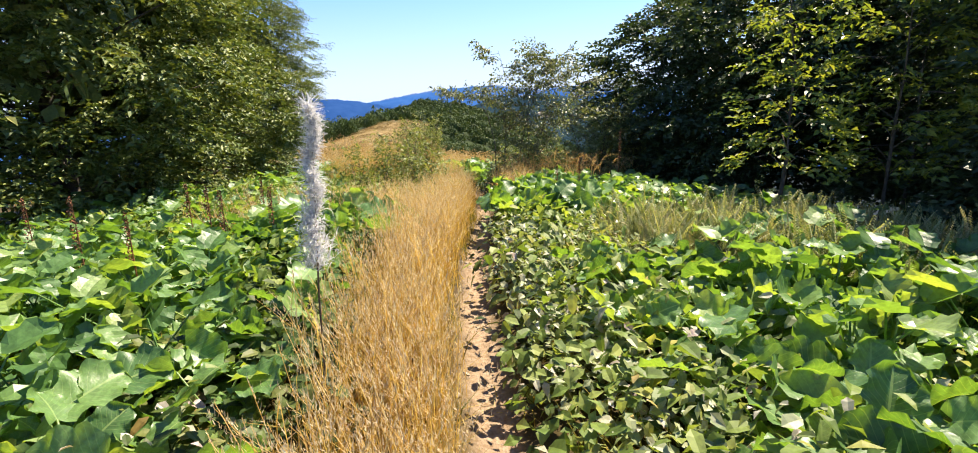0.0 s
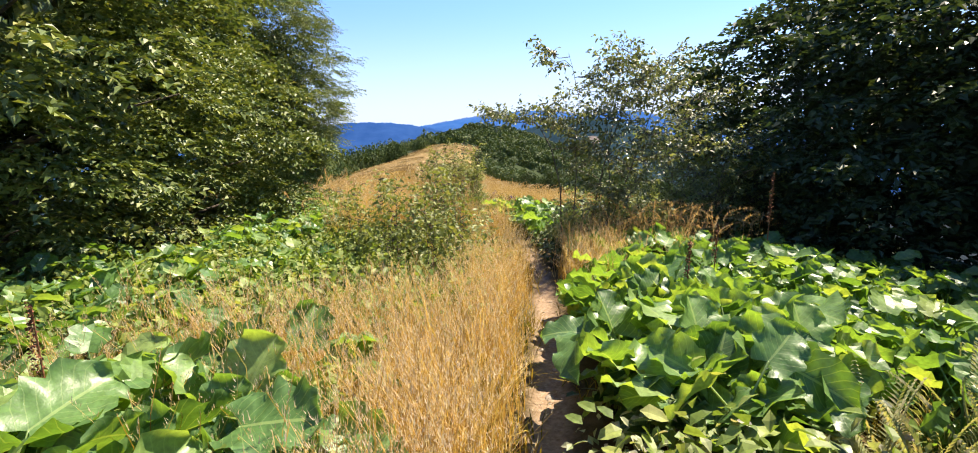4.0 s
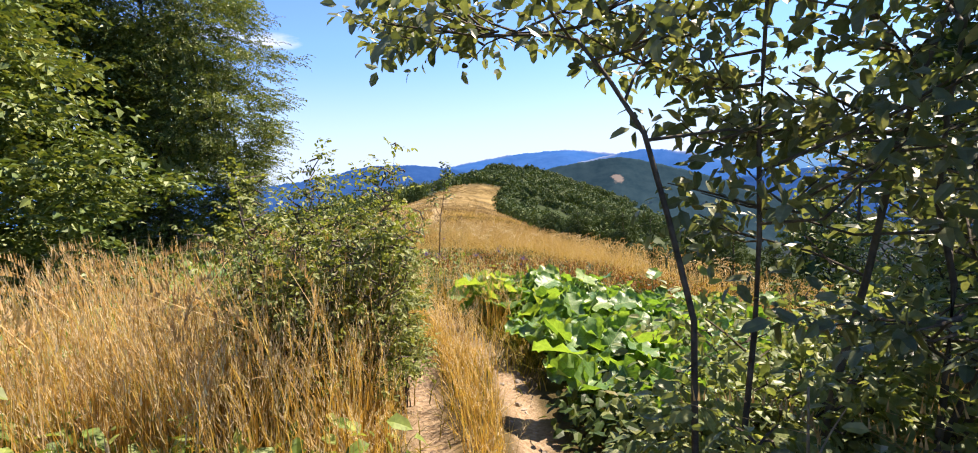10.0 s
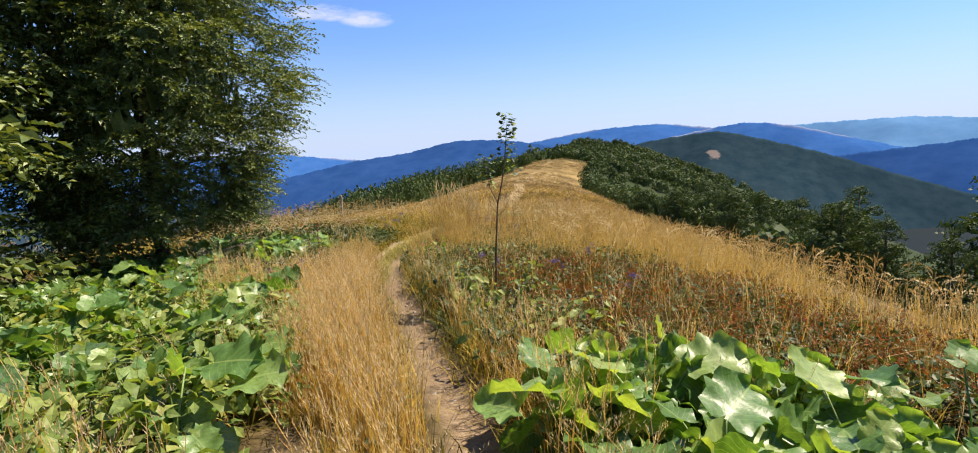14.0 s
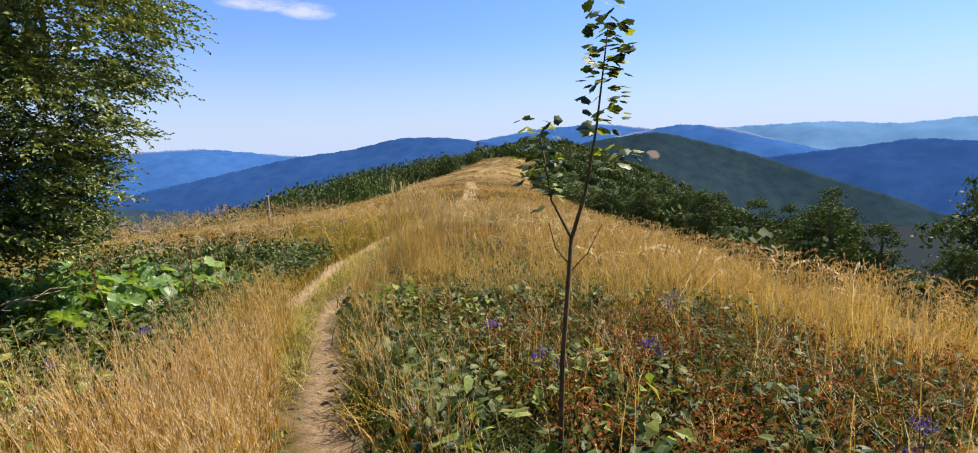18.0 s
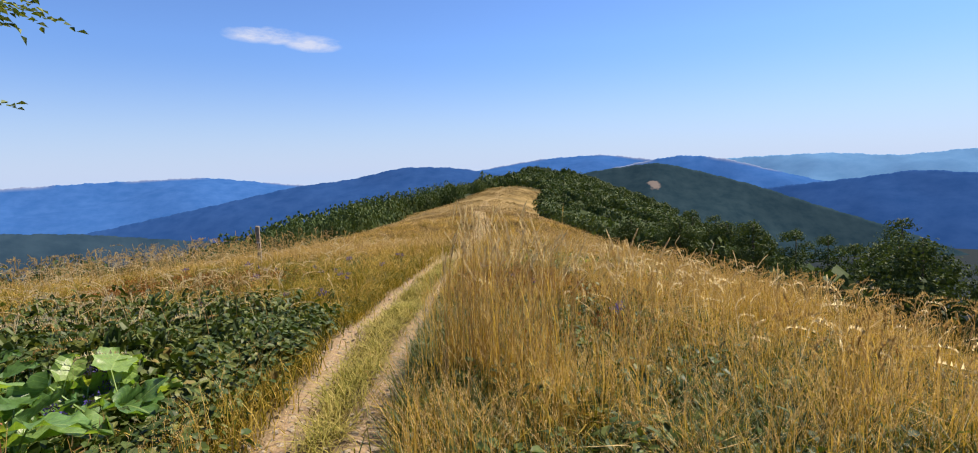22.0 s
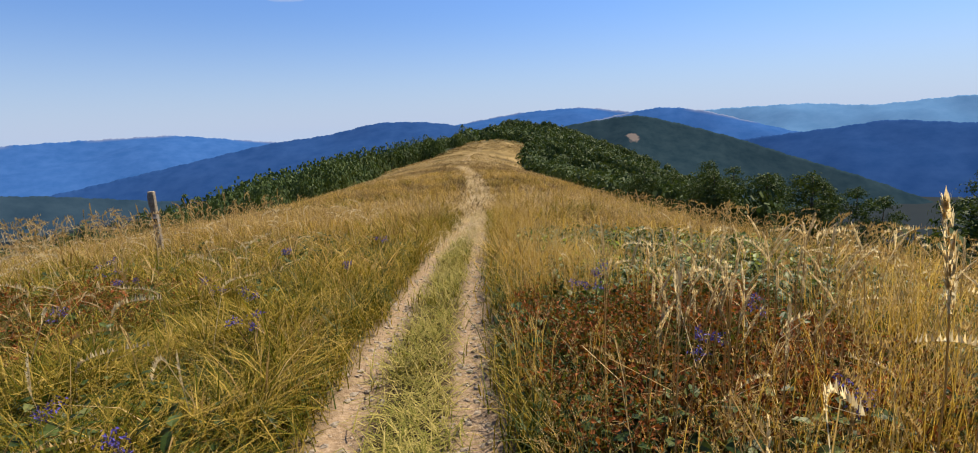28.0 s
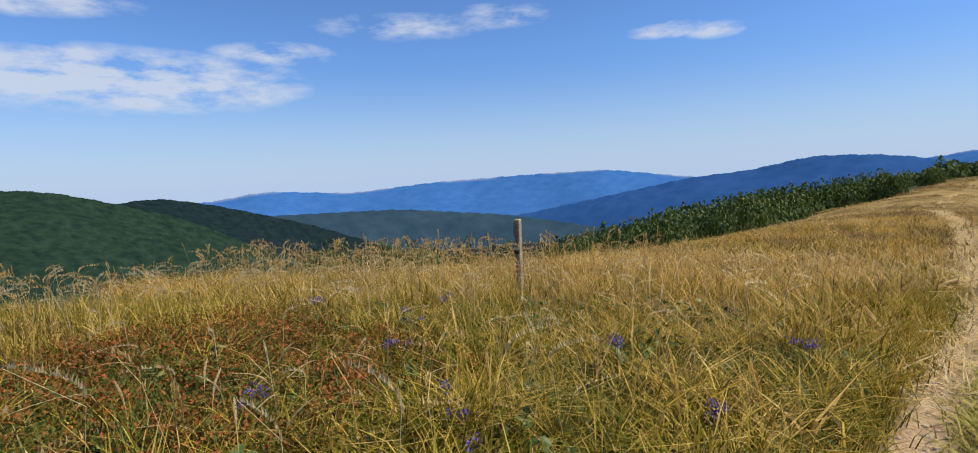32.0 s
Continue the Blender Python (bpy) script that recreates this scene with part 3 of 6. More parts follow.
def strew(kinds, places, size, lean=0.15, high=None, yaw=None, r=None):
    """Joins copies of the pieces in kinds, one of them at each place, into vertices and triangles."""
    r = r or rng
    n = len(places)
    yaw = r.uniform(0, 2 * np.pi, n) if yaw is None else yaw
    which = r.integers(0, len(kinds), n)
    m = lean_m(r.normal(0, lean, n), r.normal(0, lean, n)) @ turn_z(yaw)
    size = np.broadcast_to(size, n)
    high = size if high is None else np.broadcast_to(high, n)
    vs, ts, base = [], [], 0
    for k, (kv, kt) in enumerate(kinds):
        ids = np.nonzero(which == k)[0]
        if not len(ids):
            continue
        sc = np.stack([size[ids], size[ids], high[ids]], -1)
        v = np.einsum("nij,nkj->nki", m[ids], kv[None] * sc[:, None]) + places[ids][:, None]
        vs.append(v.reshape(-1, 3))
        ts.append((kt[None] + (np.arange(len(ids)) * len(kv))[:, None, None]).reshape(-1, 3) + base)
        base += len(ids) * len(kv)
    return np.concatenate(vs), np.concatenate(ts)


def join(parts):
    vs, ts, base = [], [], 0
    for v, t in parts:
        vs.append(np.asarray(v, float))
        ts.append(np.asarray(t) + base)
        base += len(v)
    return np.concatenate(vs), np.concatenate(ts)


def blade(h, w, bend, az, x0=0.0, y0=0.0, steps=2):
    """One blade of grass, bending over towards az."""
    d, s = np.array([np.cos(az), np.sin(az)]), np.array([-np.sin(az), np.cos(az)])
    v = []
    for i in range(steps):
        t = i / steps
        p = np.array([x0, y0]) + d * bend * t * t
        ww = w * (1 - 0.35 * t) / 2
        for q in (-1, 1):
            v.append([*(p + s * ww * q), h * (t - 0.12 * bend / max(h, .01) * t * t)])
    v.append([x0 + d[0] * bend, y0 + d[1] * bend, h * (1 - 0.35 * min(1.2, bend / h))])
    t = []
    for i in range(steps - 1):
        a = 2 * i
        t += [[a, a + 1, a + 3], [a, a + 3, a + 2]]
    a = 2 * (steps - 1)
    t.append([a, a + 1, a + 2])
    return np.array(v), np.array(t)


def tuft(r, n, h, w, spread, bend, steps=3):
    """A tuft of blades about one metre-unit high when h is 1."""
    out = []
    for _ in range(n):
        hh = h * r.uniform(0.5, 1.0)
        out.append(blade(hh, w * r.uniform(0.7, 1.3), hh * r.uniform(0.1, bend), r.uniform(0, 6.28), r.normal(0, spread), r.normal(0, spread), steps))
    return join(out)


def panicle(r, h, head, droop, hairs=26, wide=0.035, w=0.006, fat=0.005):
    """A seed-bearing stalk: a thin stem and a feathery head of small hairs that nods over."""
    az = r.uniform(0, 6.28)
    d, s = np.array([np.cos(az), np.sin(az)]), np.array([-np.sin(az), np.cos(az)])
    lean_ = r.uniform(0.02, 0.12) * h

    def at(t):
        k = max(0.0, t - (1 - head)) / head
        p = d * (lean_ * t * t + droop * head * h * k * k)
        return np.array([*p, h * t - droop * head * h * 0.45 * k * k])
    out, v = [], []
    for t in (0, 0.4, 0.75, 1.0):
        p = at(t)
        v += [p + np.array([*s, 0]) * w / 2, p - np.array([*s, 0]) * w / 2]
    out.append((np.array(v), np.array([[a, a + 1, a + 3] for a in (0, 2, 4)] + [[a, a + 3, a + 2] for a in (0, 2, 4)])))
    for i in range(hairs):
        t = 1 - head + head * (i + r.uniform(0, 1)) / hairs
        p = at(t)
        k = (t - 1 + head) / head
        out_w = wide * (0.35 + math.sin(min(1, k * 1.05) * 3.0)) * r.uniform(0.5, 1.0)
        a = r.uniform(0, 6.28)
        q = p + np.array([np.cos(a) * out_w, np.sin(a) * out_w, r.uniform(0.015, 0.05)])
        side = np.array([-np.sin(a), np.cos(a), 0]) * fat
        out.append((np.array([p - side, p + side, q]), np.array([[0, 1, 2]])))
    return join(out)


def leaf_flat(length, width, fold=0.2, droop=0.2, pts=3):
    """One folded leaf along +x from the origin, with a midrib, pts cross sections and a pointed tip."""
    v = [[0, 0, 0]]
    for i in range(pts):
        t = (i + 0.7) / (pts + 0.2)
        ww = width * math.sin(math.pi * min(1, t * 0.85 + 0.1)) / 2
        zc = -droop * length * t * t
        v += [[length * t, -ww, zc + fold * ww], [length * t, 0, zc], [length * t, ww, zc + fold * ww]]
    v.append([length, 0, -droop * length])
    t = [[0, 1, 2], [0, 2, 3]]
    for i in range(pts - 1):
        a = 1 + 3 * i
        for k in (0, 1):
            t += [[a + k, a + 3 + k, a + 4 + k], [a + k, a + 4 + k, a + 1 + k]]
    a, e = 1 + 3 * (pts - 1), len(v) - 1
    t += [[a, e, a + 1], [a + 1, e, a + 2]]
    return np.array(v, float), np.array(t)


def turned(piece, yaw=0.0, pitch=0.0, roll=0.0, move=(0, 0, 0), size=1.0):
    m = np.array(Euler((roll, pitch, yaw)).to_matrix())
    return piece[0] * size @ m.T + np.array(move), piece[1]


def spray(r, n, length, leaf_l, leaf_w, pts=1, flat=0.35, up=0.0):
    """A leafy twig along +x: leaves in two rows and one at the end."""
    out = []
    for i in range(n):
        t = (i + 0.5) / n
        side = 1 if i % 2 else -1
        p = (length * t, 0, up * length * t * t + r.normal(0, 0.02 * length))
        out.append(turned(leaf_flat(leaf_l, leaf_w, 0.25, 0.25, pts), side * r.uniform(0.6, 1.2), r.normal(0, flat), r.normal(0, flat), p, r.uniform(0.7, 1.15)))
    out.append(turned(leaf_flat(leaf_l, leaf_w, 0.25, 0.3, pts), 0, 0.1, 0, (length, 0, up * length)))
    return join(out)


def tube(points, radii, sides=6):
    """A tapered tube along the points."""
    pts = [Vector(p) for p in points]
    v, t = [], []
    for i, p in enumerate(pts):
        d = (pts[min(i + 1, len(pts) - 1)] - pts[max(i - 1, 0)]).normalized()
        q = d.to_track_quat("Z", "Y")
        for k in range(sides):
            a = 2 * math.pi * k / sides
            v.append(p + q @ Vector((math.cos(a), math.sin(a), 0)) * radii[i])
    for i in range(len(pts) - 1):
        for k in range(sides):
            a, b = i * sides + k, i * sides + (k + 1) % sides
            t += [[a, b, b + sides], [a, b + sides, a + sides]]
    v.append(pts[-1] + (pts[-1] - pts[-2]).normalized() * radii[-1])
    e = len(v) - 1
    o = (len(pts) - 1) * sides
    t += [[o + k, o + (k + 1) % sides, e] for k in range(sides)]
    return np.array([list(p) for p in v]), np.array(t)


def part(name, piece, mat, parent, label="", smooth=False):
    ob = new(name, mesh_np(name, piece[0], piece[1], [mat], smooth))
    ob.parent = parent
    if label:
        ob["label"] = label
    return ob


def thing(name, at_, label, category, group="", yaw=0.0):
    ob = new(name)
    ob.matrix_basis = pose(*at_, 0, 0, yaw)
    return tagged(ob, label, category, group)


def stuff(name, piece, mat, label, category):
    return tagged(new(name, mesh_np(name, piece[0], piece[1], [mat])), label, category, kind="stuff")


def spots(zones, keep_off=0.2, seed=3):
    """Random places in boxes (x0, x1, y0, y1, how many), with x counted from the right rut; none in the ruts themselves."""
    r = np.random.default_rng(seed)
    xs, ys = [], []
    for x0, x1, y0, y1, n in zones:
        n = int(n)
        y = r.uniform(y0, y1, n)
        x = rut_r(y) + r.uniform(x0, x1, n)
        # ragged edges
        x = x + r.normal(0, 0.12, n)
        y = y + r.normal(0, 0.2, n)
        xs.append(x), ys.append(y)
    x, y = np.concatenate(xs), np.concatenate(ys)
    keep_off = keep_off * np.where(y < 15, 0.7, 1.0)
    ok = (np.abs(x - rut_r(y)) > keep_off) & ((np.abs(x - rut_l(y)) > keep_off * 0.95) | (y < 11.5) | ((y > 16.5) & (y < 24.0)))
    x, y = x[ok], y[ok]
    return np.stack([x, y, ground_z(x, y) - 0.01], -1)


def tussock(places, s=0.12, k=5):
    """How lush the growth is from spot to spot: 0 in the gaps, 1 in the middle of a tussock."""
    x, y = places[:, 0], places[:, 1]
    return np.clip(0.5 + 0.36 * wav(x, y, s, k) + 0.2 * wav(x, y, s * 4, k + 1), 0, 1)


def clumped(places, floor=0.25, seed=6, s=0.12):
    """Drops most places that fall into the gaps between tussocks."""
    return places[np.random.default_rng(seed).uniform(0, 1, len(places)) < floor + (1 - floor) * tussock(places, s)]


def lots(r, f, n):
    return [f(r) for _ in range(n)]


R0 = np.random.default_rng(5)
TUFTS = lots(R0, lambda r: tuft(r, 15, 1.0, 0.0085, 0.08, 0.45, 2), 8)


def stalks(r, n, hairs=13):
    """A few upright dry stalks with basal blades, and apart from them their airy seed heads."""
    stems, heads = [], []
    for _ in range(n):
        h, az = r.uniform(0.65, 1.05), r.uniform(0, 6.28)
        x0, lean_, nod = np.array([r.normal(0, 0.05), r.normal(0, 0.05)]), r.uniform(0.02, 0.16), r.uniform(0.1, 0.9)
        d, s = np.array([np.cos(az), np.sin(az)]), np.array([-np.sin(az), np.cos(az), 0])

        def at(t):
            k = max(0.0, t - 0.7) / 0.3
            return np.array([*(x0 + d * h * (lean_ * t * t + 0.13 * nod * k * k)), h * (t - 0.06 * nod * k * k)])
        v = []
        for t, w in ((0, 0.0024), (0.4, 0.002), (0.72, 0.0016), (1.0, 0.001)):
            v += [at(t) + s * w, at(t) - s * w]
        stems.append((np.array(v), np.array([[a, a + 1, a + 3] for a in (0, 2, 4)] + [[a, a + 3, a + 2] for a in (0, 2, 4)])))
        for i in range(hairs):
            t = 0.74 + 0.26 * (i + r.uniform(0, 1)) / hairs
            a, p = r.uniform(0, 6.28), at(t)
            o = r.uniform(0.008, 0.028) * (1.25 - (t - 0.74) / 0.26)
            side = np.array([-np.sin(a), np.cos(a), 0]) * 0.0019
            heads.append((np.array([p - side, p + side, p + [np.cos(a) * o, np.sin(a) * o, r.uniform(0.012, 0.045)]]), np.array([[0, 1, 2]])))
    stems.append(tuft(r, 6, 0.6, 0.006, 0.05, 0.5, 2))
    return join(stems), join(heads)


STALKS = lots(R0, lambda r: stalks(r, 4), 8)
REEDS = lots(R0, lambda r: panicle(r, 1.0, r.uniform(0.13, 0.19), r.uniform(0.1, 1.5), 34, 0.011, 0.005, 0.0058), 8)
LOW = lots(R0, lambda r: tuft(r, 14, 1.0, 0.03, 0.2, 0.9, 2), 6)
ARCH = lots(R0, lambda r: tuft(r, 17, 1.0, 0.009, 0.06, 0.95, 3), 8)


def herb_piece(r, n, leaf_l, leaf_w, h, spread, pts=1):
    out = []
    for _ in range(n):
        a = r.uniform(0, 6.28)
        q = r.uniform(0, spread)
        out.append(turned(leaf_flat(leaf_l, leaf_w, 0.25, 0.3, pts), a + r.normal(0, 0.7), r.normal(0.1, 0.35), r.normal(0, 0.35),
                          (q * math.cos(a), q * math.sin(a), h * r.uniform(0.35, 1.0) * (1 - 0.3 * (q / spread) ** 2)), r.uniform(0.6, 1.15)))
    return join(out)


def small_leaves(r, n, leaf_l, h, spread):
    """A low twiggy cushion of small leaves."""
    out = []
    for _ in range(n):
        a, q, s = r.uniform(0, 6.28), r.uniform(0, spread), leaf_l * r.uniform(0.6, 1.2)
        v = np.array([[0, 0, 0], [0.45 * s, -0.32 * s, 0.1 * s], [s, 0, -0.1 * s], [0.45 * s, 0.32 * s, 0.1 * s]])
        out.append(turned((v, np.array([[0, 1, 2], [0, 2, 3]])), a + r.normal(0, 0.8), r.normal(0, 0.5), r.normal(0, 0.5), (q * math.cos(a), q * math.sin(a), h * r.uniform(0.3, 1.0) * (1 - 0.3 * (q / spread) ** 2))))
    return join(out)


HERBS = lots(R0, lambda r: herb_piece(r, 20, r.uniform(0.055, 0.095), r.uniform(0.036, 0.056), 0.42, 0.22), 10)
BRAMBLES = lots(R0, lambda r: herb_piece(r, 13, r.uniform(0.075, 0.105), r.uniform(0.052, 0.072), 0.42, 0.22, 2), 10)
BILB = lots(R0, lambda r: small_leaves(r, 40, 0.038, 0.28, 0.16), 6)


def fern_piece(r):
    out = []
    for k in range(6):
        az, ln = r.uniform(0, 6.28), r.uniform(0.6, 1.0)
        for i in range(26):
            t = (i + 1) / 27
            p = np.array([ln * 0.55 * t * (0.5 + 0.5 * t), 0, 0.95 * ln * t - 0.3 * ln * t * t])
            wl_ = 0.2 * ln * (1 - t) ** 0.7 + 0.015
            for s in (-1, 1):
                v, tr = leaf_flat(wl_, 0.03 * ln, 0.1, 0.35, 1)
                v, tr = turned((v, tr), s * 1.2, 0.2, 0, p)
                out.append(turned((v, tr), az))
    return join(out)


FERNS = lots(R0, fern_piece, 4)



def thin(places, boxes, keep, seed=2):
    """Leaves only a share of the places that lie in the boxes (x counted from the right rut)."""
    r = np.random.default_rng(seed)
    rel, y = places[:, 0] - rut_r(places[:, 1]), places[:, 1]
    inside = np.zeros(len(places), bool)
    for x0, x1, y0, y1 in boxes:
        inside |= (rel > x0) & (rel < x1) & (y > y0) & (y < y1)
    return places[~inside | (r.uniform(0, 1, len(places)) < keep)]


# where low leaves, not grass, cover the ground
LEAFY = [(-5.5, -1.05, 20.9, 28.3), (0.45, 4.6, 17.8, 23.2), (0.4, 3.2, 25.0, 27.2), (0.35, 2.6, 27.2, 29.2)]
RUSSET = [(1.5, 6.0, 17.6, 22.4), (0.5, 2.6, 29.5, 31.6), (-7.5, -3.3, 30.4, 33.2)]

# golden hay along the path
hay_spots = spots([(-0.72, -0.12, 0.2, 6.0, 1000), (-1.7, -0.2, 5.6, 8.2, 560), (-3.4, -1.5, 6.2, 8.2, 300), (-1.0, -0.1, 8, 11.5, 420), (-3.3, -0.6, 11.9, 15.5, 850), (-2.8, -0.95, 11.8, 13.2, 320),
                   (-1.2, -0.15, 12, 22.6, 1250), (-2.8, -0.6, 17, 21.2, 850), (0.15, 0.6, 15.5, 24, 330), (-2.6, -1.2, 15.0, 17.5, 160), (0.6, 2.4, 16.4, 18.2, 90),
                   (0.5, 1.45, 24.95, 25.9, 130), (0.3, 7.5, 22.0, 31, 3300), (0.35, 3.6, 22.4, 30, 1100), (0.3, 6.5, 27.3, 33.5, 1500), (0.2, 1.7, 31.6, 35.0, 420), (0.25, 1.2, 33.0, 43, 520), (1.0, 9, 31, 44, 750), (-14, -1.6, 35, 48, 1100), (0.3, 0.9, 9.2, 11, 90), (0.3, 0.75, 8.5, 10.4, 130), (0.6, 1.9, 9.5, 10.7, 90), (3.0, 9.0, 19.5, 26, 600), (0.5, 5.0, 17.6, 23.3, 420), (-1.2, -0.2, 21.5, 24.3, 160), (-9, -3, 26, 33, 300), (-1.25, -0.95, 22, 34, 130)], keep_off=0.34)
hay_spots = thin(thin(thin(thin(hay_spots, [LEAFY[0], (-5.0, -1.25, 15.2, 19.0)], 0.12), LEAFY[2:], 0.6), RUSSET[1:], 0.04), LEAFY[1:2], 0.3)
hay_spots = thin(hay_spots, [(0.2, 1.8, 26.0, 28.8), (1.8, 4.2, 26.4, 29.0), (-3.4, -1.2, 20.3, 22.8)], 0.35, 11)


def hay(name, label, places, stem_mat, head_mat, size, seed):
    """Stalks strewn over the places, with their seed heads as a part."""
    ob = stuff(name, strew([q[0] for q in STALKS], places, 1.0, 0.07, size, r=np.random.default_rng(seed)), stem_mat, label, "grass")
    tagged(part("seed_heads", strew([q[1] for q in STALKS], places, 1.0, 0.07, size, r=np.random.default_rng(seed)), head_mat, ob), kind="stuff")


def hay_size(places, seed, lo=0.45, hi=0.88):
    tall = (places[:, 1] > 10.9) & (places[:, 1] < 14) & (places[:, 0] - rut_r(places[:, 1]) < -0.95)
    beside = places[:, 0] - rut_r(places[:, 1])
    tuft_right = (places[:, 1] > 24.8) & (places[:, 1] < 25.95) & (beside > 0.35) & (beside < 1.5)
    return np.random.default_rng(seed).uniform(lo, hi, len(places)) * np.where(tall, 1.55, np.where(tuft_right, 1.75, 1.0))


open_ = hay_spots[:, 1] > 21.5
hay_spots = np.concatenate([hay_spots[~open_], clumped(hay_spots[open_ & (hay_spots[:, 1] < 33)], 0.2, 6, 0.3), clumped(hay_spots[hay_spots[:, 1] >= 33], 0.04, 7, 0.55)])
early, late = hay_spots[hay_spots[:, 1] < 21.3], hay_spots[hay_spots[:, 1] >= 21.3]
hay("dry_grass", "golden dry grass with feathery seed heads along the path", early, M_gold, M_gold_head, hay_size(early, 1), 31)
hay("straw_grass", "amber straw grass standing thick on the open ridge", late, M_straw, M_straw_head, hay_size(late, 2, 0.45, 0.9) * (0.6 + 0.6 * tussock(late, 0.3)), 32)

tuft_spots = spots([(-1.3, -0.1, 0, 12, 500), (-5, -1.0, 0, 12, 400), (0.1, 5, 0, 12, 400), (-4, -0.2, 12, 24, 700), (0.15, 6, 14, 24, 600), (-0.62, -0.15, 21, 44, 1500),
                    (-1.6, -0.9, 24, 44, 900), (0.15, 0.6, 24, 44, 700), (0.15, 0.32, 14, 40, 420), (-1.1, -0.85, 24, 40, 300)], keep_off=0.22)
tuft_spots = thin(tuft_spots, RUSSET, 0.3)
in_mid = (np.abs(tuft_spots[:, 0] - rut_r(tuft_spots[:, 1]) + 0.36) < 0.34) & (tuft_spots[:, 1] > 20)
for name, label, mat_, here, h_ in (("green_grass", "green and yellowing grass tufts on the ridge", M_green_grass, tuft_spots[~in_mid], 1.0), ("trodden_grass", "short yellowing turf between the two ruts", M_path_turf, tuft_spots[in_mid], 0.45)):
    stuff(name, strew(TUFTS, here, 1.0, 0.1, np.random.default_rng(2).uniform(0.18, 0.4, len(here)) * (h_ if h_ == 1.0 else h_ * (0.6 + 1.3 * tussock(here, 0.25)))), mat_, label, "grass")
turf_spots = spots([(0.2, 2.0, 25.9, 28.8, 500), (0.25, 0.95, 24.6, 27.6, 420), (0.3, 4.8, 17.6, 23.4, 650), (0.2, 4.0, 23.5, 28.5, 1300), (0.25, 0.9, 18, 34, 420), (-5.5, -1.0, 22, 29.5, 700), (-7.0, -1.1, 29, 36, 1500), (0.4, 4, 30, 36, 500)], keep_off=0.3, seed=9)
stuff("dark_turf", strew(TUFTS, turf_spots, 1.2, 0.1, np.random.default_rng(3).uniform(0.25, 0.5, len(turf_spots))), M_turf, "dark green grass blades under the dry stalks", "grass")
arch_spots = spots([(-14, -5.0, 24.5, 31, 1000), (-3.6, -1.1, 28.3, 36, 1700), (-5, -1.1, 28.3, 31, 1000), (-14, -1.0, 35.2, 46, 2000), (-14, -7.2, 31, 35.5, 550), (-7.5, -3.0, 31.5, 35.5, 1000), (-5.5, -1.1, 24, 28, 500), (0.3, 4, 24, 34, 330), (3, 9, 24, 40, 350), (1.5, 5, 22.5, 25, 150)], keep_off=0.48)
arch_spots = clumped(thin(thin(thin(arch_spots, LEAFY, 0.22), RUSSET[:2], 0.04), RUSSET[2:], 0.5), 0.12, 6, 0.3)
turning = np.random.default_rng(18).uniform(0.05, 1, len(arch_spots)) < np.clip((arch_spots[:, 1] - 33) / 12, 0.1, 1)
for name, label, mat_, here in (("arching_grass", "long arching yellow-green grass on the meadow", M_green_grass, arch_spots[~turning]), ("arching_straw", "long arching tawny grass further along the ridge", M_tawny, arch_spots[turning])):
    stuff(name, strew(ARCH, here, 1.0, 0.09, np.random.default_rng(12).uniform(0.36, 0.62, len(here)) * (0.45 + 0.85 * tussock(here, 0.3))), mat_, label, "grass")

far_r = np.random.default_rng(8)
fyy = 42 + 180 * far_r.uniform(0, 1, 9500) ** 1.5
fl, fr = wood_edge_left(fyy), wood_edge_right(fyy)
fxx = fl + (fr - fl) * far_r.uniform(0, 1, len(fyy))
okf = ((np.abs(fxx - rut_r(fyy)) > 0.4) & (np.abs(fxx - rut_l(fyy)) > 0.35)) | (far_r.uniform(0, 1, len(fyy)) < 0.3)
far_spots = np.stack([fxx, fyy, ground_z(fxx, fyy) - 0.02], -1)[okf]
# pale and brown grass lie in terrace-like bands across the slope
crosswise = far_spots[:, 1] - 0.5 * np.abs(far_spots[:, 0] + 4) + 5 * wav(far_spots[:, 0], far_spots[:, 1], 19.0, 2)
browned = 0.55 * np.sin(crosswise / 4.6) + 0.45 * np.sin(crosswise / 10.5 + 1) + far_r.normal(0, 0.25, len(far_spots)) > -0.12
for name, label, mat_, here in (("meadow_grass", "tawny dry meadow grass over the far ridge", M_meadow, far_spots[~browned]), ("brown_meadow_grass", "brown withered meadow grass in bands over the far ridge", M_meadow_brown, far_spots[browned])):
    stuff(name, strew(LOW, here, 1.4, 0.15, far_r.uniform(0.25, 0.5, len(here))), mat_, label, "grass")
# straw that has grown over the far ruts
over_y = 35.5 + 75 * far_r.uniform(0, 1, 1500) ** 1.15
over_x = np.where(far_r.uniform(0, 1, 1500) < 0.5, rut_r(over_y), rut_l(over_y)) + far_r.normal(0, 0.16, 1500)
over_spots = np.stack([over_x, over_y, ground_z(over_x, over_y) - 0.01], -1)
stuff("rut_straw", strew(TUFTS, over_spots, 1.4, 0.3, far_r.uniform(0.1, 0.24, len(over_spots)) * np.interp(over_spots[:, 1], [35, 42], [0.4, 1])), M_gold_head, "short pale straw growing over the far ruts", "grass")

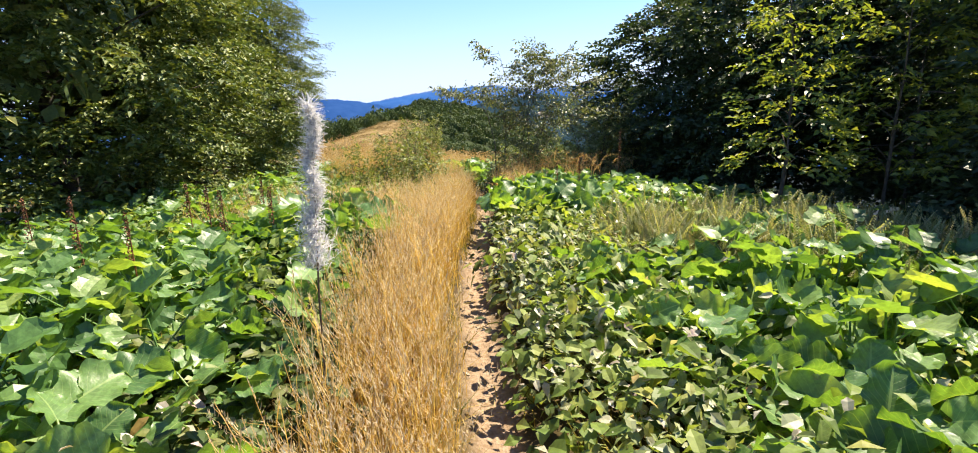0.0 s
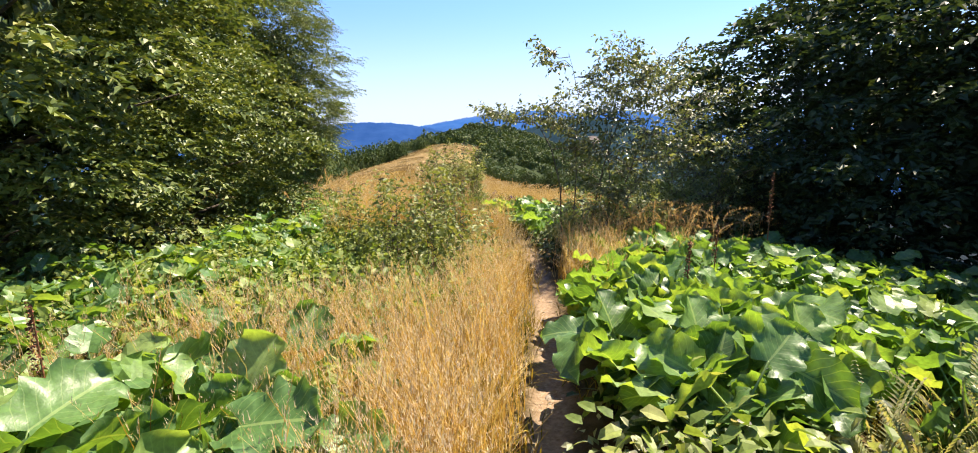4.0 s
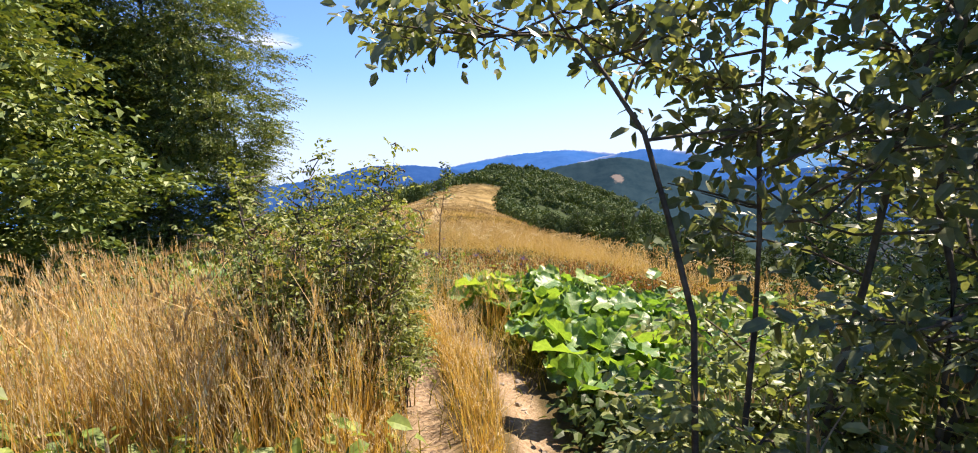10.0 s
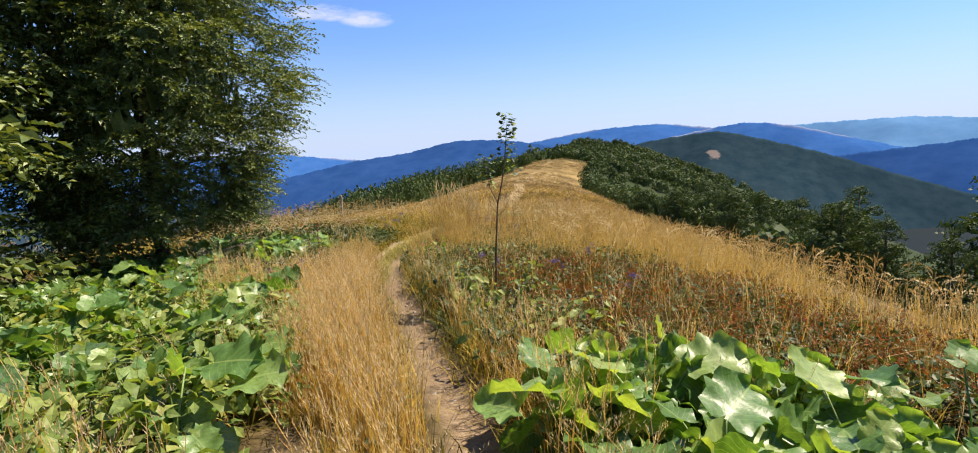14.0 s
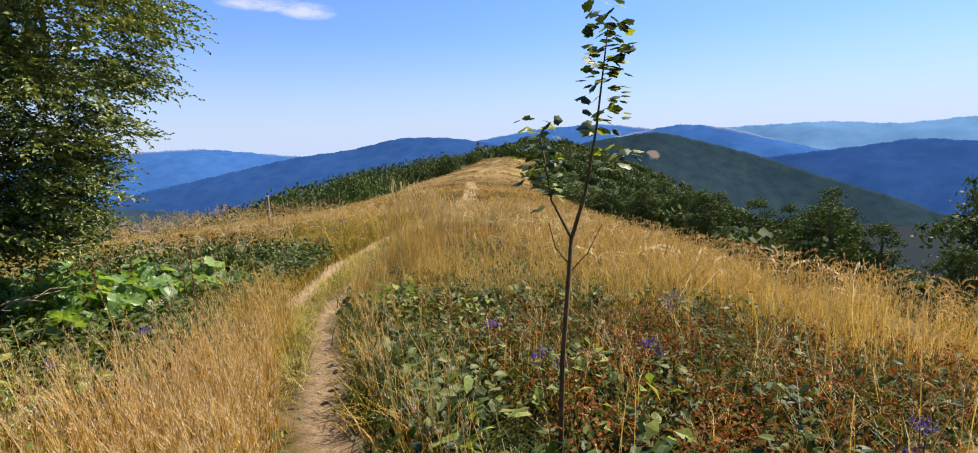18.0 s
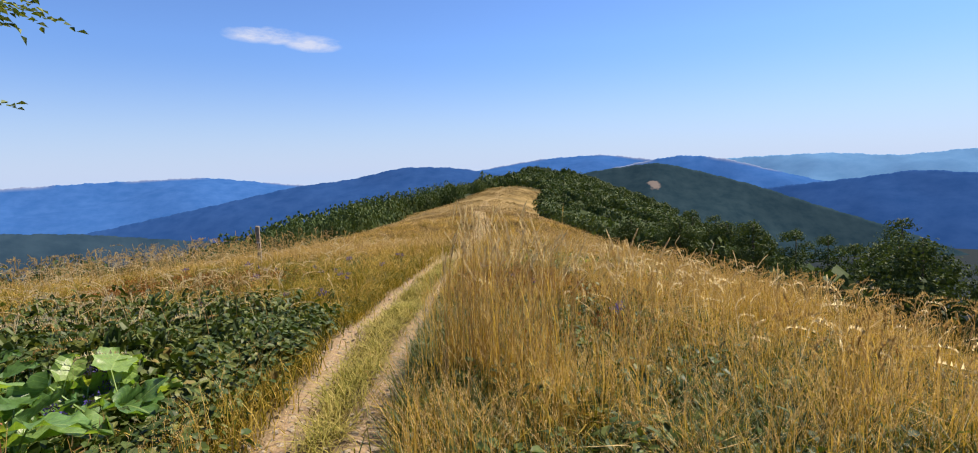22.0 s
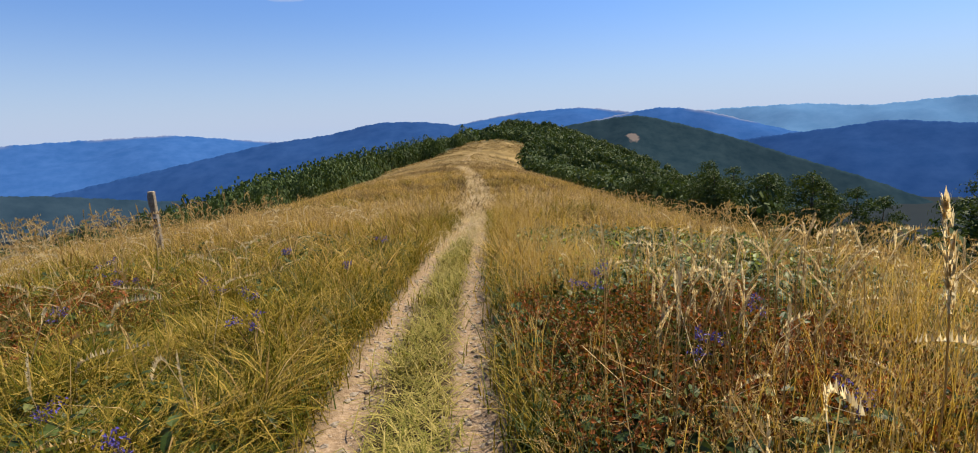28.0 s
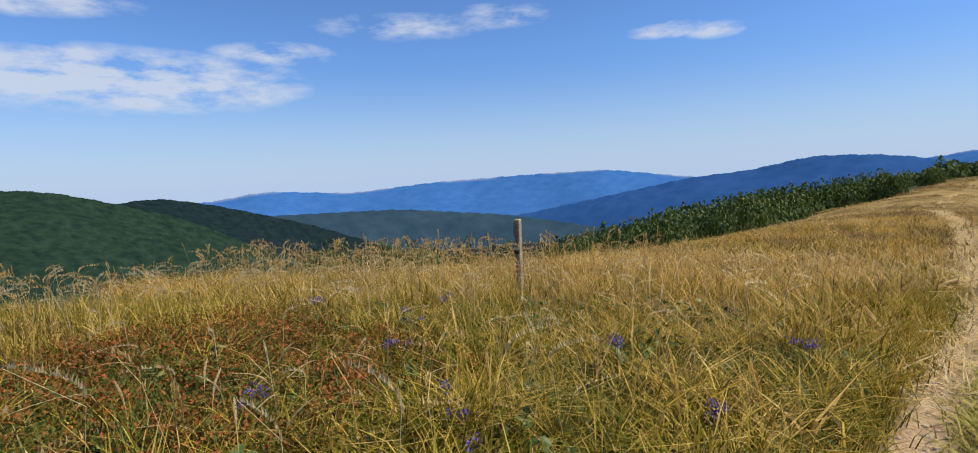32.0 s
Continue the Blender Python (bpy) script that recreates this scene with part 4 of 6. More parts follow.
# tussocks on the open ridge, as far as single tufts can be told apart
ridge_r = np.random.default_rng(29)
ty_ = 33.5 + 56 * ridge_r.uniform(0, 1, 7500) ** 1.4
tx_ = rut_r(ty_) + np.where(ridge_r.uniform(0, 1, len(ty_)) < 0.62, ridge_r.uniform(-20, -1.1, len(ty_)), ridge_r.uniform(0.5, 11, len(ty_)))
ridge_spots = clumped(np.stack([tx_, ty_, ground_z(tx_, ty_) - 0.02], -1), 0.1, 30, 0.5)
for name, label, mat_, lo, hi in (("ridge_straw", "tussocks of pale straw grass along the ridge", M_straw, 0.0, 0.4), ("ridge_tawny", "tussocks of tawny brown grass along the ridge", M_tawny, 0.4, 0.74), ("ridge_green", "tussocks of olive green grass along the ridge", M_green_grass, 0.74, 1.0)):
    q = np.clip(0.5 + 0.3 * wav(ridge_spots[:, 0], ridge_spots[:, 1], 2.6, 4) + ridge_r.normal(0, 0.2, len(ridge_spots)), 0, 0.999)
    here = ridge_spots[(q >= lo) & (q < hi)]
    stuff(name, strew(TUFTS, here, 2.2, 0.16, ridge_r.uniform(0.4, 0.8, len(here)) * (0.5 + 0.8 * tussock(here, 0.5))), mat_, label, "grass")

reed_spots = spots([(0.6, 5.0, 27.0, 31.5, 190), (2.5, 9.0, 24, 34, 520), (3.0, 10, 15, 26, 700), (-6.5, -2.0, 24.5, 30, 150), (-13, -2.0, 31, 42, 560), (3, 9, 34, 46, 420), (-13, -6, 22, 32, 260)])
reed_spots = thin(reed_spots, RUSSET, 0.15)
brow_spots = spots([(-15, -4.5, 33.5, 41, 480)], seed=19)
reed_high = np.concatenate([np.random.default_rng(4).uniform(0.55, 1.05, len(reed_spots)), np.random.default_rng(5).uniform(0.85, 1.35, len(brow_spots))])
stuff("reed_grass", strew(REEDS, np.concatenate([reed_spots, brow_spots]), 1.0, 0.12, reed_high), M_reed, "tall pale reed grass with nodding seed heads", "grass")
ARCHED = lots(R0, lambda r: panicle(r, 1.0, r.uniform(0.2, 0.28), r.uniform(0.9, 1.6), 40, 0.012, 0.004, 0.006), 8)
arched_spots = thin(spots([(-6.5, -1.7, 24.5, 30, 130), (-12, -2.0, 30, 38, 260), (0.6, 5, 27, 33, 110), (3, 9, 20, 30, 120)], seed=44), RUSSET, 0.3)
stuff("arched_reed_grass", strew(ARCHED, arched_spots, 1.0, 0.16, np.random.default_rng(45).uniform(0.6, 1.05, len(arched_spots))), M_reed_head, "pale reed grass whose heavy seed heads arch over", "grass")
brown_spots = spots([(0.55, 1.0, 9.4, 10.8, 45), (0.9, 2.4, 10.3, 11.3, 60)])
DROOP = lots(R0, lambda r: panicle(r, 1.0, r.uniform(0.26, 0.36), r.uniform(0.7, 1.4), 44, 0.02, 0.004, 0.0042), 8)
droop_spots = spots([(1.0, 2.7, 10.5, 11.5, 85), (2.6, 3.6, 10.8, 11.8, 20), (-3.4, -1.3, 11.6, 13.4, 90)], seed=27)
stuff("drooping_grass", strew(DROOP, droop_spots, 1.0, 0.14, np.random.default_rng(28).uniform(0.85, 1.25, len(droop_spots)) * np.where(droop_spots[:, 0] < 0.8, 1.25, 1.0)), M_brown_grass, "tall dry grass with drooping brown seed heads", "grass")
hay("brown_grass", "withered rusty brown grass in front of the willow", brown_spots, M_brown_grass, M_brown_grass, np.random.default_rng(4).uniform(0.65, 1.05, len(brown_spots)), 33)

herb_spots = spots([(-1.9, -0.95, 0, 5.5, 420), (0.2, 1.4, 2.0, 6, 70), (0.3, 0.9, 10.8, 13.5, 150), (0.9, 1.8, 11.4, 13.5, 150), (1.8, 5, 11.5, 13.2, 380),
                    (-3.4, -1.6, 15.5, 17.5, 120), (0.45, 4.8, 17.4, 23.4, 560), (-5.6, -1.1, 20.9, 28.2, 2700), (-3.4, -0.95, 20.8, 22.8, 420), (-5.0, -1.5, 28, 30.0, 200), (0.4, 3.4, 23.4, 29.4, 260), (0.9, 5.0, 31.5, 36.5, 900), (0.4, 2.6, 29.4, 31.6, 30), (-6, -2.0, 31, 37, 150)], keep_off=0.34)
herb_spots = thin(thin(herb_spots, RUSSET, 0.3), [(-5.0, -1.8, 22.4, 25.0)], 0.06)
rel = herb_spots[:, 0] - rut_r(herb_spots[:, 1])
lush = 1 + (0.35 + 0.75 * tussock(herb_spots, 0.2)) * np.clip(-1.3 - rel, 0, 1) * (herb_spots[:, 1] > 25.0) * (herb_spots[:, 1] < 28.5)
stuff("bramble_undergrowth", strew(BRAMBLES, herb_spots, 1.0, 0.2, np.random.default_rng(6).uniform(0.6, 1.15, len(herb_spots)) * lush), M_herb, "low green bramble and nettle undergrowth", "undergrowth")
nettle_spots = spots([(-3.0, -0.75, 7.8, 12.0, 1000), (-5.5, -2.0, 7.4, 12.6, 480), (-8.0, -3.5, 6.5, 11, 420), (-2.2, -0.95, 3.5, 6.5, 160), (-4.6, -1.25, 15.2, 19.2, 520), (-2.6, -1.6, 18.4, 21, 60), (0.5, 1.6, 17.6, 22.6, 30), (0.3, 1.2, 0.6, 5.6, 150), (0.9, 4.5, 31.6, 35.0, 50)], keep_off=0.3, seed=15)
stuff("nettle_undergrowth", strew(HERBS[:6] + BRAMBLES, nettle_spots, 1.2, 0.25, np.random.default_rng(17).uniform(0.7, 1.6, len(nettle_spots))), M_nettle, "tall light green nettles and herbs beside the path", "undergrowth")
forb_spots = spots([(-7, -1.0, 28, 36, 800), (0.35, 6, 24, 31, 1100), (0.4, 5, 30, 37, 400), (-3.4, -0.3, 15, 21, 300), (3, 8, 18, 25, 400)], keep_off=0.36, seed=14)
stuff("low_herbs", strew(HERBS, forb_spots, 0.62, 0.2, np.random.default_rng(16).uniform(0.35, 0.7, len(forb_spots))), M_herb, "small green herbs low in the grass", "undergrowth")
grey_spots = spots([(0.25, 1.15, 0.4, 5.8, 430), (1.1, 2.2, 2.8, 5.4, 150), (2.2, 4.4, 1.2, 2.6, 90), (-2.6, -1.0, 0.4, 2.2, 130)], keep_off=0.36)
gr_ = np.random.default_rng(7)
stuff("raspberry_undergrowth", strew(HERBS[:5] + BRAMBLES, grey_spots, gr_.uniform(0.6, 1.0, len(grey_spots)), 0.35, gr_.uniform(0.5, 1.3, len(grey_spots))), M_grey_herb, "greyish green raspberry undergrowth beside the path", "undergrowth")
bil_spots = spots([(1.2, 6.0, 17.4, 22.6, 1500), (0.45, 2.7, 29.4, 31.7, 1150), (-7.5, -3.3, 30.3, 33.4, 1050), (0.6, 3.5, 26.5, 29.5, 260)], keep_off=0.4)
bil_spots = clumped(bil_spots, 0.35, 8, 0.16)
stuff("bilberry_undergrowth", strew(BILB, bil_spots, 1.0, 0.2, np.random.default_rng(9).uniform(0.8, 1.7, len(bil_spots))), M_bilberry, "low bilberry bushes turning russet and brown", "undergrowth")
fern_spots = spots([(1.5, 6.6, 3.7, 5.6, 400), (2.8, 6.2, 3.0, 4.2, 90)])
stuff("fern_bed", strew(FERNS, fern_spots, 0.5, 0.32, np.random.default_rng(9).uniform(0.75, 1.25, len(fern_spots))), M_fern, "yellowing bracken ferns in front of the dark trees", "fern")


# ---- dock plants: each big leaf a piece of its own ----
def dock_leaf(r, ln, nu=13, nv=9):
    """A broad blunt dock leaf along +x with a heart-shaped foot, a sunk midrib, puckered ribs and a wavy, ragged edge."""
    mid = (nv - 1) // 2
    v = []
    ph, cup, bow, fold = r.uniform(0, 6), r.uniform(0.02, 0.3), r.uniform(0.05, 0.5), r.uniform(0.0, 0.16)
    wide = r.uniform(0.4, 0.5)
    for i in range(nu):
        t = i / (nu - 1)
        half = ln * wide * (math.sqrt(max(0.0, 1 - ((t - 0.4) / 0.6) ** 2)) ** 0.85 if t > 0.4 else 1 - 0.5 * ((0.4 - t) / 0.4) ** 2.4) + 0.004
        for j in range(nv):
            s = (j - mid) / mid
            edge = abs(s) ** 2.2
            ragged = 1 + edge * (0.09 * math.sin(t * 23 + ph * (1 + s)) + r.normal(0, 0.035))
            wave = ln * (0.075 * math.sin(t * 17 + ph + s * 2.0) * edge + 0.022 * math.cos((8 * t - 3.2 * abs(s)) * 6.283) * abs(s) ** 0.6)
            back = -0.2 * ln * (1 - t) ** 3 * abs(s) ** 1.2
            z = cup * ln * abs(s) ** 1.3 - bow * ln * t * t + wave + fold * ln * s * t
            v.append([ln * t + back, half * s * ragged, z])
    t = [[a, a + nv, a + nv + 1] for i in range(nu - 1) for a in range(i * nv, i * nv + nv - 1)]
    t += [[a, a + nv + 1, a + 1] for i in range(nu - 1) for a in range(i * nv, i * nv + nv - 1)]
    return np.array(v), np.array(t)


dock_r = np.random.default_rng(21)


def dock_leaf_on_stalk(r, nu=13, nv=9):
    """A leaf of random size and tilt at the end of its own curved stalk, rooted at the origin and leaning out along +x."""
    h, ln = r.uniform(0.12, 0.56), r.uniform(0.16, 0.3)
    out = h * r.uniform(0.2, 0.6)
    blade_ = turned(dock_leaf(r, ln, nu, nv), r.normal(0, 0.5), r.uniform(-1.0, 0.6), r.normal(0, 0.6), (out, 0, h))
    return join([blade_, tube([(0, 0, 0), (out * 0.3, 0, h * 0.6), (out, 0, h)], [0.008, 0.006, 0.005], 4)])


leaf_pieces = [dock_leaf_on_stalk(dock_r) for _ in range(26)]
leaf_meshes = [mesh_np("leaf", *q, [M_dock], True) for q in leaf_pieces]
along, across_ = np.meshgrid(np.linspace(0, 1, 13), np.linspace(-1, 1, 9), indexing="ij")
blade_uv = np.stack([along.ravel(), across_.ravel(), 0 * along.ravel()], -1)
for me, q in zip(leaf_meshes, leaf_pieces):
    place = np.concatenate([blade_uv, np.zeros((len(q[0]) - len(blade_uv), 3))]).astype(np.float32)
    me.attributes.new("blade_place", "FLOAT_VECTOR", "POINT").data.foreach_set("vector", place.ravel())
dock_spots = spots([(-4.6, -1.25, 1.0, 6.6, 165), (-2.4, -1.15, 1.6, 6.2, 45), (-5.0, -2.4, 6.5, 10.5, 44), (-3.4, -1.4, 5.2, 6.4, 16), (0.9, 4.0, 0.5, 3.6, 95), (1.0, 4.0, 2.6, 4.2, 30), (0.5, 5.0, 5.8, 10.0, 170), (0.38, 1.4, 5.9, 8.6, 36), (2.6, 5.4, 8.5, 10.8, 44), (0.75, 3.4, 9.7, 10.9, 70), (0.5, 2.4, 13.3, 16.6, 80), (1.0, 4.4, 13.5, 17.0, 85),
                    (-4.6, -1.6, 15.4, 19.0, 64), (-5.4, -2.4, 18.6, 21.6, 44), (-4.6, -1.9, 22.2, 25.2, 60), (-5.4, -2.4, 11.6, 14.6, 46), (-7.6, -4.4, 2.6, 8.6, 90), (-7.5, -3.2, 7.0, 11.0, 60)], keep_off=0.42, seed=17)
order = np.argsort(np.abs(dock_spots[:, 0] - rut_r(dock_spots[:, 1])))
for p in dock_spots[order[:300]]:
    plant = thing("dock_plant", p, "leafy green dock plant with broad wavy leaves", "plant", "dock plants")
    for k in range(int(dock_r.integers(8, 12))):
        lf = new("leaf", leaf_meshes[int(dock_r.integers(0, 26))])
        lf.parent = plant
        s = dock_r.uniform(0.7, 1.1) * (0.85 if p[1] < 5 else 1.15 if p[1] < 8.5 else 1.12 if p[1] < 11.3 else 1.02 if p[1] < 20 else 1.25)
        lf.matrix_basis = pose(dock_r.normal(0, 0.05), dock_r.normal(0, 0.05), 0, 0, 0, k * 137.5 + dock_r.uniform(-30, 30)) @ Matrix.Diagonal((s, s, s, 1))
rest_spots = np.repeat(dock_spots[order[300:]], 10, axis=0) + np.random.default_rng(23).normal(0, 0.05, (10 * (len(dock_spots) - 300), 3)) * [1.6, 1.6, 0]
plain_pieces = [dock_leaf_on_stalk(dock_r, 7, 5) for _ in range(16)]
stuff("dock_bed", strew(plain_pieces, rest_spots, np.random.default_rng(24).uniform(0.68, 1.05, len(rest_spots)), 0.02), M_dock_bed, "bed of leafy green docks away from the path", "plants")
# dead seed spires standing over the dock
M_rust = rough_stuff("dry_seed", [(0.3, (0.16, 0.06, 0.03)), (0.7, (0.34, 0.16, 0.08))], 40, 0.9, 0.3)
for sx_, sy_, sh in ((-1.55, 4.6, 0.95), (-1.9, 5.3, 0.95), (-2.5, 4.3, 1.0), (-2.0, 4.0, 0.9), (-1.3, 5.2, 0.9), (-3.2, 4.9, 1.0), (-2.3, 5.9, 1.0), (-1.6, 6.1, 0.95), (4.0, 9.3, 1.45), (2.9, 8.4, 0.95), (2.3, 7.7, 0.9), (-4.5, 23.2, 0.8), (-4.2, 23.4, 0.75), (-3.7, 23.6, 0.75), (-5.0, 23.0, 0.8), (-3.2, 23.0, 0.95)):
    sp = thing("dock_seed_spire", (sx_, sy_, float(ground_z(sx_, sy_)) - 0.02), "dead rust-brown dock seed spire above the leaves", "plant", "dock seed spires")
    part("stem", tube([(0, 0, 0), (0.01, 0.01, sh * 0.5), (0.03, 0, sh)], [0.007, 0.006, 0.003], 5), M_rust, sp)
    q = dock_r.uniform(0, 1, 140)
    part("seed_head", strew([diamond_leaf for diamond_leaf in (leaf_flat(0.022, 0.014, 0.3, 0.2, 1),)], np.stack([0.02 * q + dock_r.normal(0, 0.014, 140) * (1.2 - q), dock_r.normal(0, 0.014, 140) * (1.2 - q), sh * (0.62 + 0.4 * q)], -1), 1.0, 0.9, r=dock_r), M_rust, sp)


# ---- trees and shrubs ----
def diamond(l, w, fold=0.25, droop=0.15):
    return np.array([[0, 0, 0], [0.45 * l, -w / 2, fold * w], [l, 0, -droop * l], [0.45 * l, w / 2, fold * w]]), np.array([[0, 1, 2], [0, 2, 3]])


def twig_spray(r, n, leaf):
    """A flat twig of simple leaves in two rows, along +x."""
    out = []
    for i in range(n):
        t, side = (i + 0.4) / n, (1 if i % 2 else -1)
        out.append(turned(diamond(leaf, leaf * 0.6), side * r.uniform(0.5, 1.2), r.normal(0.1, 0.25), r.normal(0, 0.4), (leaf * 0.42 * n * t, 0, r.normal(0, 0.2 * leaf) - 0.12 * leaf * n * t * t), r.uniform(0.75, 1.2)))
    return join(out)


def crown_clump(r, n, big=1.0):
    """A rounded woodland crown of many small leaf faces with gaps and an uneven outline."""
    d = r.normal(0, 1, (n, 3))
    d /= np.linalg.norm(d, axis=1)[:, None]
    d[:, 2] = np.abs(d[:, 2]) * 1.0 - 0.25
    lump = 0.78 + 0.16 * np.sin(d[:, 0] * 5 + r.uniform(0, 6)) + 0.14 * np.sin(d[:, 1] * 6 + d[:, 2] * 4 + r.uniform(0, 6))
    c = d * (lump * r.uniform(0.72, 1.06, n))[:, None]
    s = big * r.uniform(0.09, 0.17, n) * math.sqrt(160 / n)
    a, b = r.normal(0, 1, (n, 3)), r.normal(0, 1, (n, 3))
    a -= d * (a * d).sum(1)[:, None] * 0.85
    b -= d * (b * d).sum(1)[:, None] * 0.85
    a, b = a / np.linalg.norm(a, axis=1)[:, None] * s[:, None], b / np.linalg.norm(b, axis=1)[:, None] * s[:, None]
    v = np.stack([c - a, c + b, c + a, c - b], 1).reshape(-1, 3)
    k = np.arange(n)[:, None] * 4
    return v, np.concatenate([k + [0, 1, 2], k + [0, 2, 3]])


def tree(name, x, y, height, radius, label, leaf_mat, boughs, leaf=0.09, crown_low=0.3, trunk=0.16, seed=1, per_bough=14, group="", inner=True, n_leaf=9, skirt=0.8):
    """A trunk, limbs, and a crown of layered boughs of leafy twigs; skirt: how wide the crown's foot is."""
    r = np.random.default_rng(seed)
    t = thing(name, (x, y, float(ground_z(x, y)) - 0.05), label, "tree", group)
    pts = [np.array([0, 0, height * 0.93 * k]) + np.array([*r.normal(0, 0.05 * k, 2), 0]) for k in np.linspace(0, 1, 7)]
    part("trunk", tube(pts, [trunk * (1.15 - k) for k in np.linspace(0, 1, 7)], 9), M_bark, t, smooth=True)
    places, dirs = [], []
    ph = r.uniform(0, 6, 4)
    for i in range(boughs):
        a = i * 2.39996 + r.normal(0, 0.3)
        k = crown_low + (1 - crown_low) * ((i + r.uniform(0, 1)) / boughs) ** 1.15
        kk = (k - crown_low) / (1 - crown_low)
        shape = (skirt + (1 - skirt) * min(1, kk / 0.35)) if kk < 0.35 else math.sqrt(max(0.02, 1 - ((kk - 0.35) / 0.66) ** 2))
        lump = 1 + 0.15 * math.sin(3 * a + ph[0]) * math.cos(7 * kk + ph[1]) + 0.12 * math.sin(5 * a + 9 * kk + ph[2]) + r.normal(0, 0.07)
        deep = 1 - 0.45 * r.uniform(0, 1) ** 2.2
        reach = radius * shape * lump * deep
        c = np.array([math.cos(a) * reach, math.sin(a) * reach, height * k])
        if i % max(1, boughs // 34) == 0:
            base = np.array([0, 0, max(0.3, height * k - 0.35 * reach)])
            part("limb", tube([base, base * 0.5 + c * 0.5 + [0, 0, 0.12], c], [trunk * 0.34 * (1.15 - k), trunk * 0.2 * (1.15 - k), 0.01], 5), M_bark, t, smooth=True)
        pad = min(0.8, 0.14 + 0.24 * radius) * r.uniform(0.5, 1.0)
        for _ in range(per_bough):
            b = a + r.normal(0, 1.0)
            q = pad * r.uniform(0, 1.2)
            places.append(c + [math.cos(b) * q, math.sin(b) * q, r.normal(0, 0.07) - 0.2 * q])
            dirs.append(b)
    kinds = lots(r, lambda g: twig_spray(g, n_leaf, leaf), 6)
    crown = strew(kinds, np.array(places), r.uniform(0.75, 1.25, len(places)), 0.2, yaw=np.array(dirs), r=r)
    if inner:
        v, tr = crown_clump(r, 2600, 1.25)
        core = (v * [radius * 0.82, radius * 0.82, height * 0.54] + [0, 0, height * (0.36 + crown_low * 0.5)], tr)
        crown = join([crown, core])
    tagged(part("crown", crown, leaf_mat, t), kind="stuff")
    return t


tree("beech_tree", -5.9, 22.3, 8.5, 2.3, "broad green beech tree with low branches over the docks", M_beech, 520, 0.062, 0.13, 0.18, 1, 32, skirt=0.45, n_leaf=14)
tree("beech_tree", -8.2, 19.8, 8.5, 2.7, "green beech tree in the row on the ridge edge", M_beech, 285, 0.115, 0.03, 0.2, 2, 22, n_leaf=9)
tree("beech_tree", -6.4, 15.6, 8.0, 2.5, "tall green beech tree standing on the ridge edge", M_beech, 400, 0.115, 0.02, 0.2, 11, 22, n_leaf=9, skirt=1.0)
tree("beech_tree", -6.4, 11.2, 7.6, 3.2, "tall green beech tree beside the dock patch", M_beech, 342, 0.115, 0.12, 0.2, 3, 22, skirt=0.7, n_leaf=9)
tree("beech_tree", -8.4, 7.0, 7.0, 3.2, "green beech tree shading the dock patch", M_beech, 285, 0.115, 0.15, 0.2, 8, 22, skirt=0.7, n_leaf=9)
tree("dark_maple_tree", 9.1, 12.6, 6.5, 3.5, "dark shaded broadleaf tree at the clearing's edge", M_shaded_leaf, 400, 0.13, 0.22, 0.2, 4, 20, skirt=0.7)
tree("dark_maple_tree", 11.0, 8.8, 7.4, 3.5, "dark shaded broadleaf tree at the clearing's edge", M_shaded_leaf, 240, 0.13, 0.2, 0.2, 5, 20)
tree("dark_maple_tree", 9.6, 4.4, 7.0, 3.0, "dark shaded broadleaf tree behind the ferns", M_shaded_leaf, 200, 0.13, 0.12, 0.2, 6, 20)
for x, y, h, w, seed in ((5.0, 6.2, 3.8, 0.5, 9), (6.3, 5.9, 3.8, 0.6, 10), (7.4, 6.6, 4.2, 0.7, 12), (7.0, 4.9, 3.9, 0.6, 13)):
    tree("young_maple_tree", x, y, h, w, "sunlit young maple with yellow-green leaves", M_bright_leaf, 25, 0.1, 0.28, 0.03, seed, 9, "young maples", inner=False, n_leaf=6)


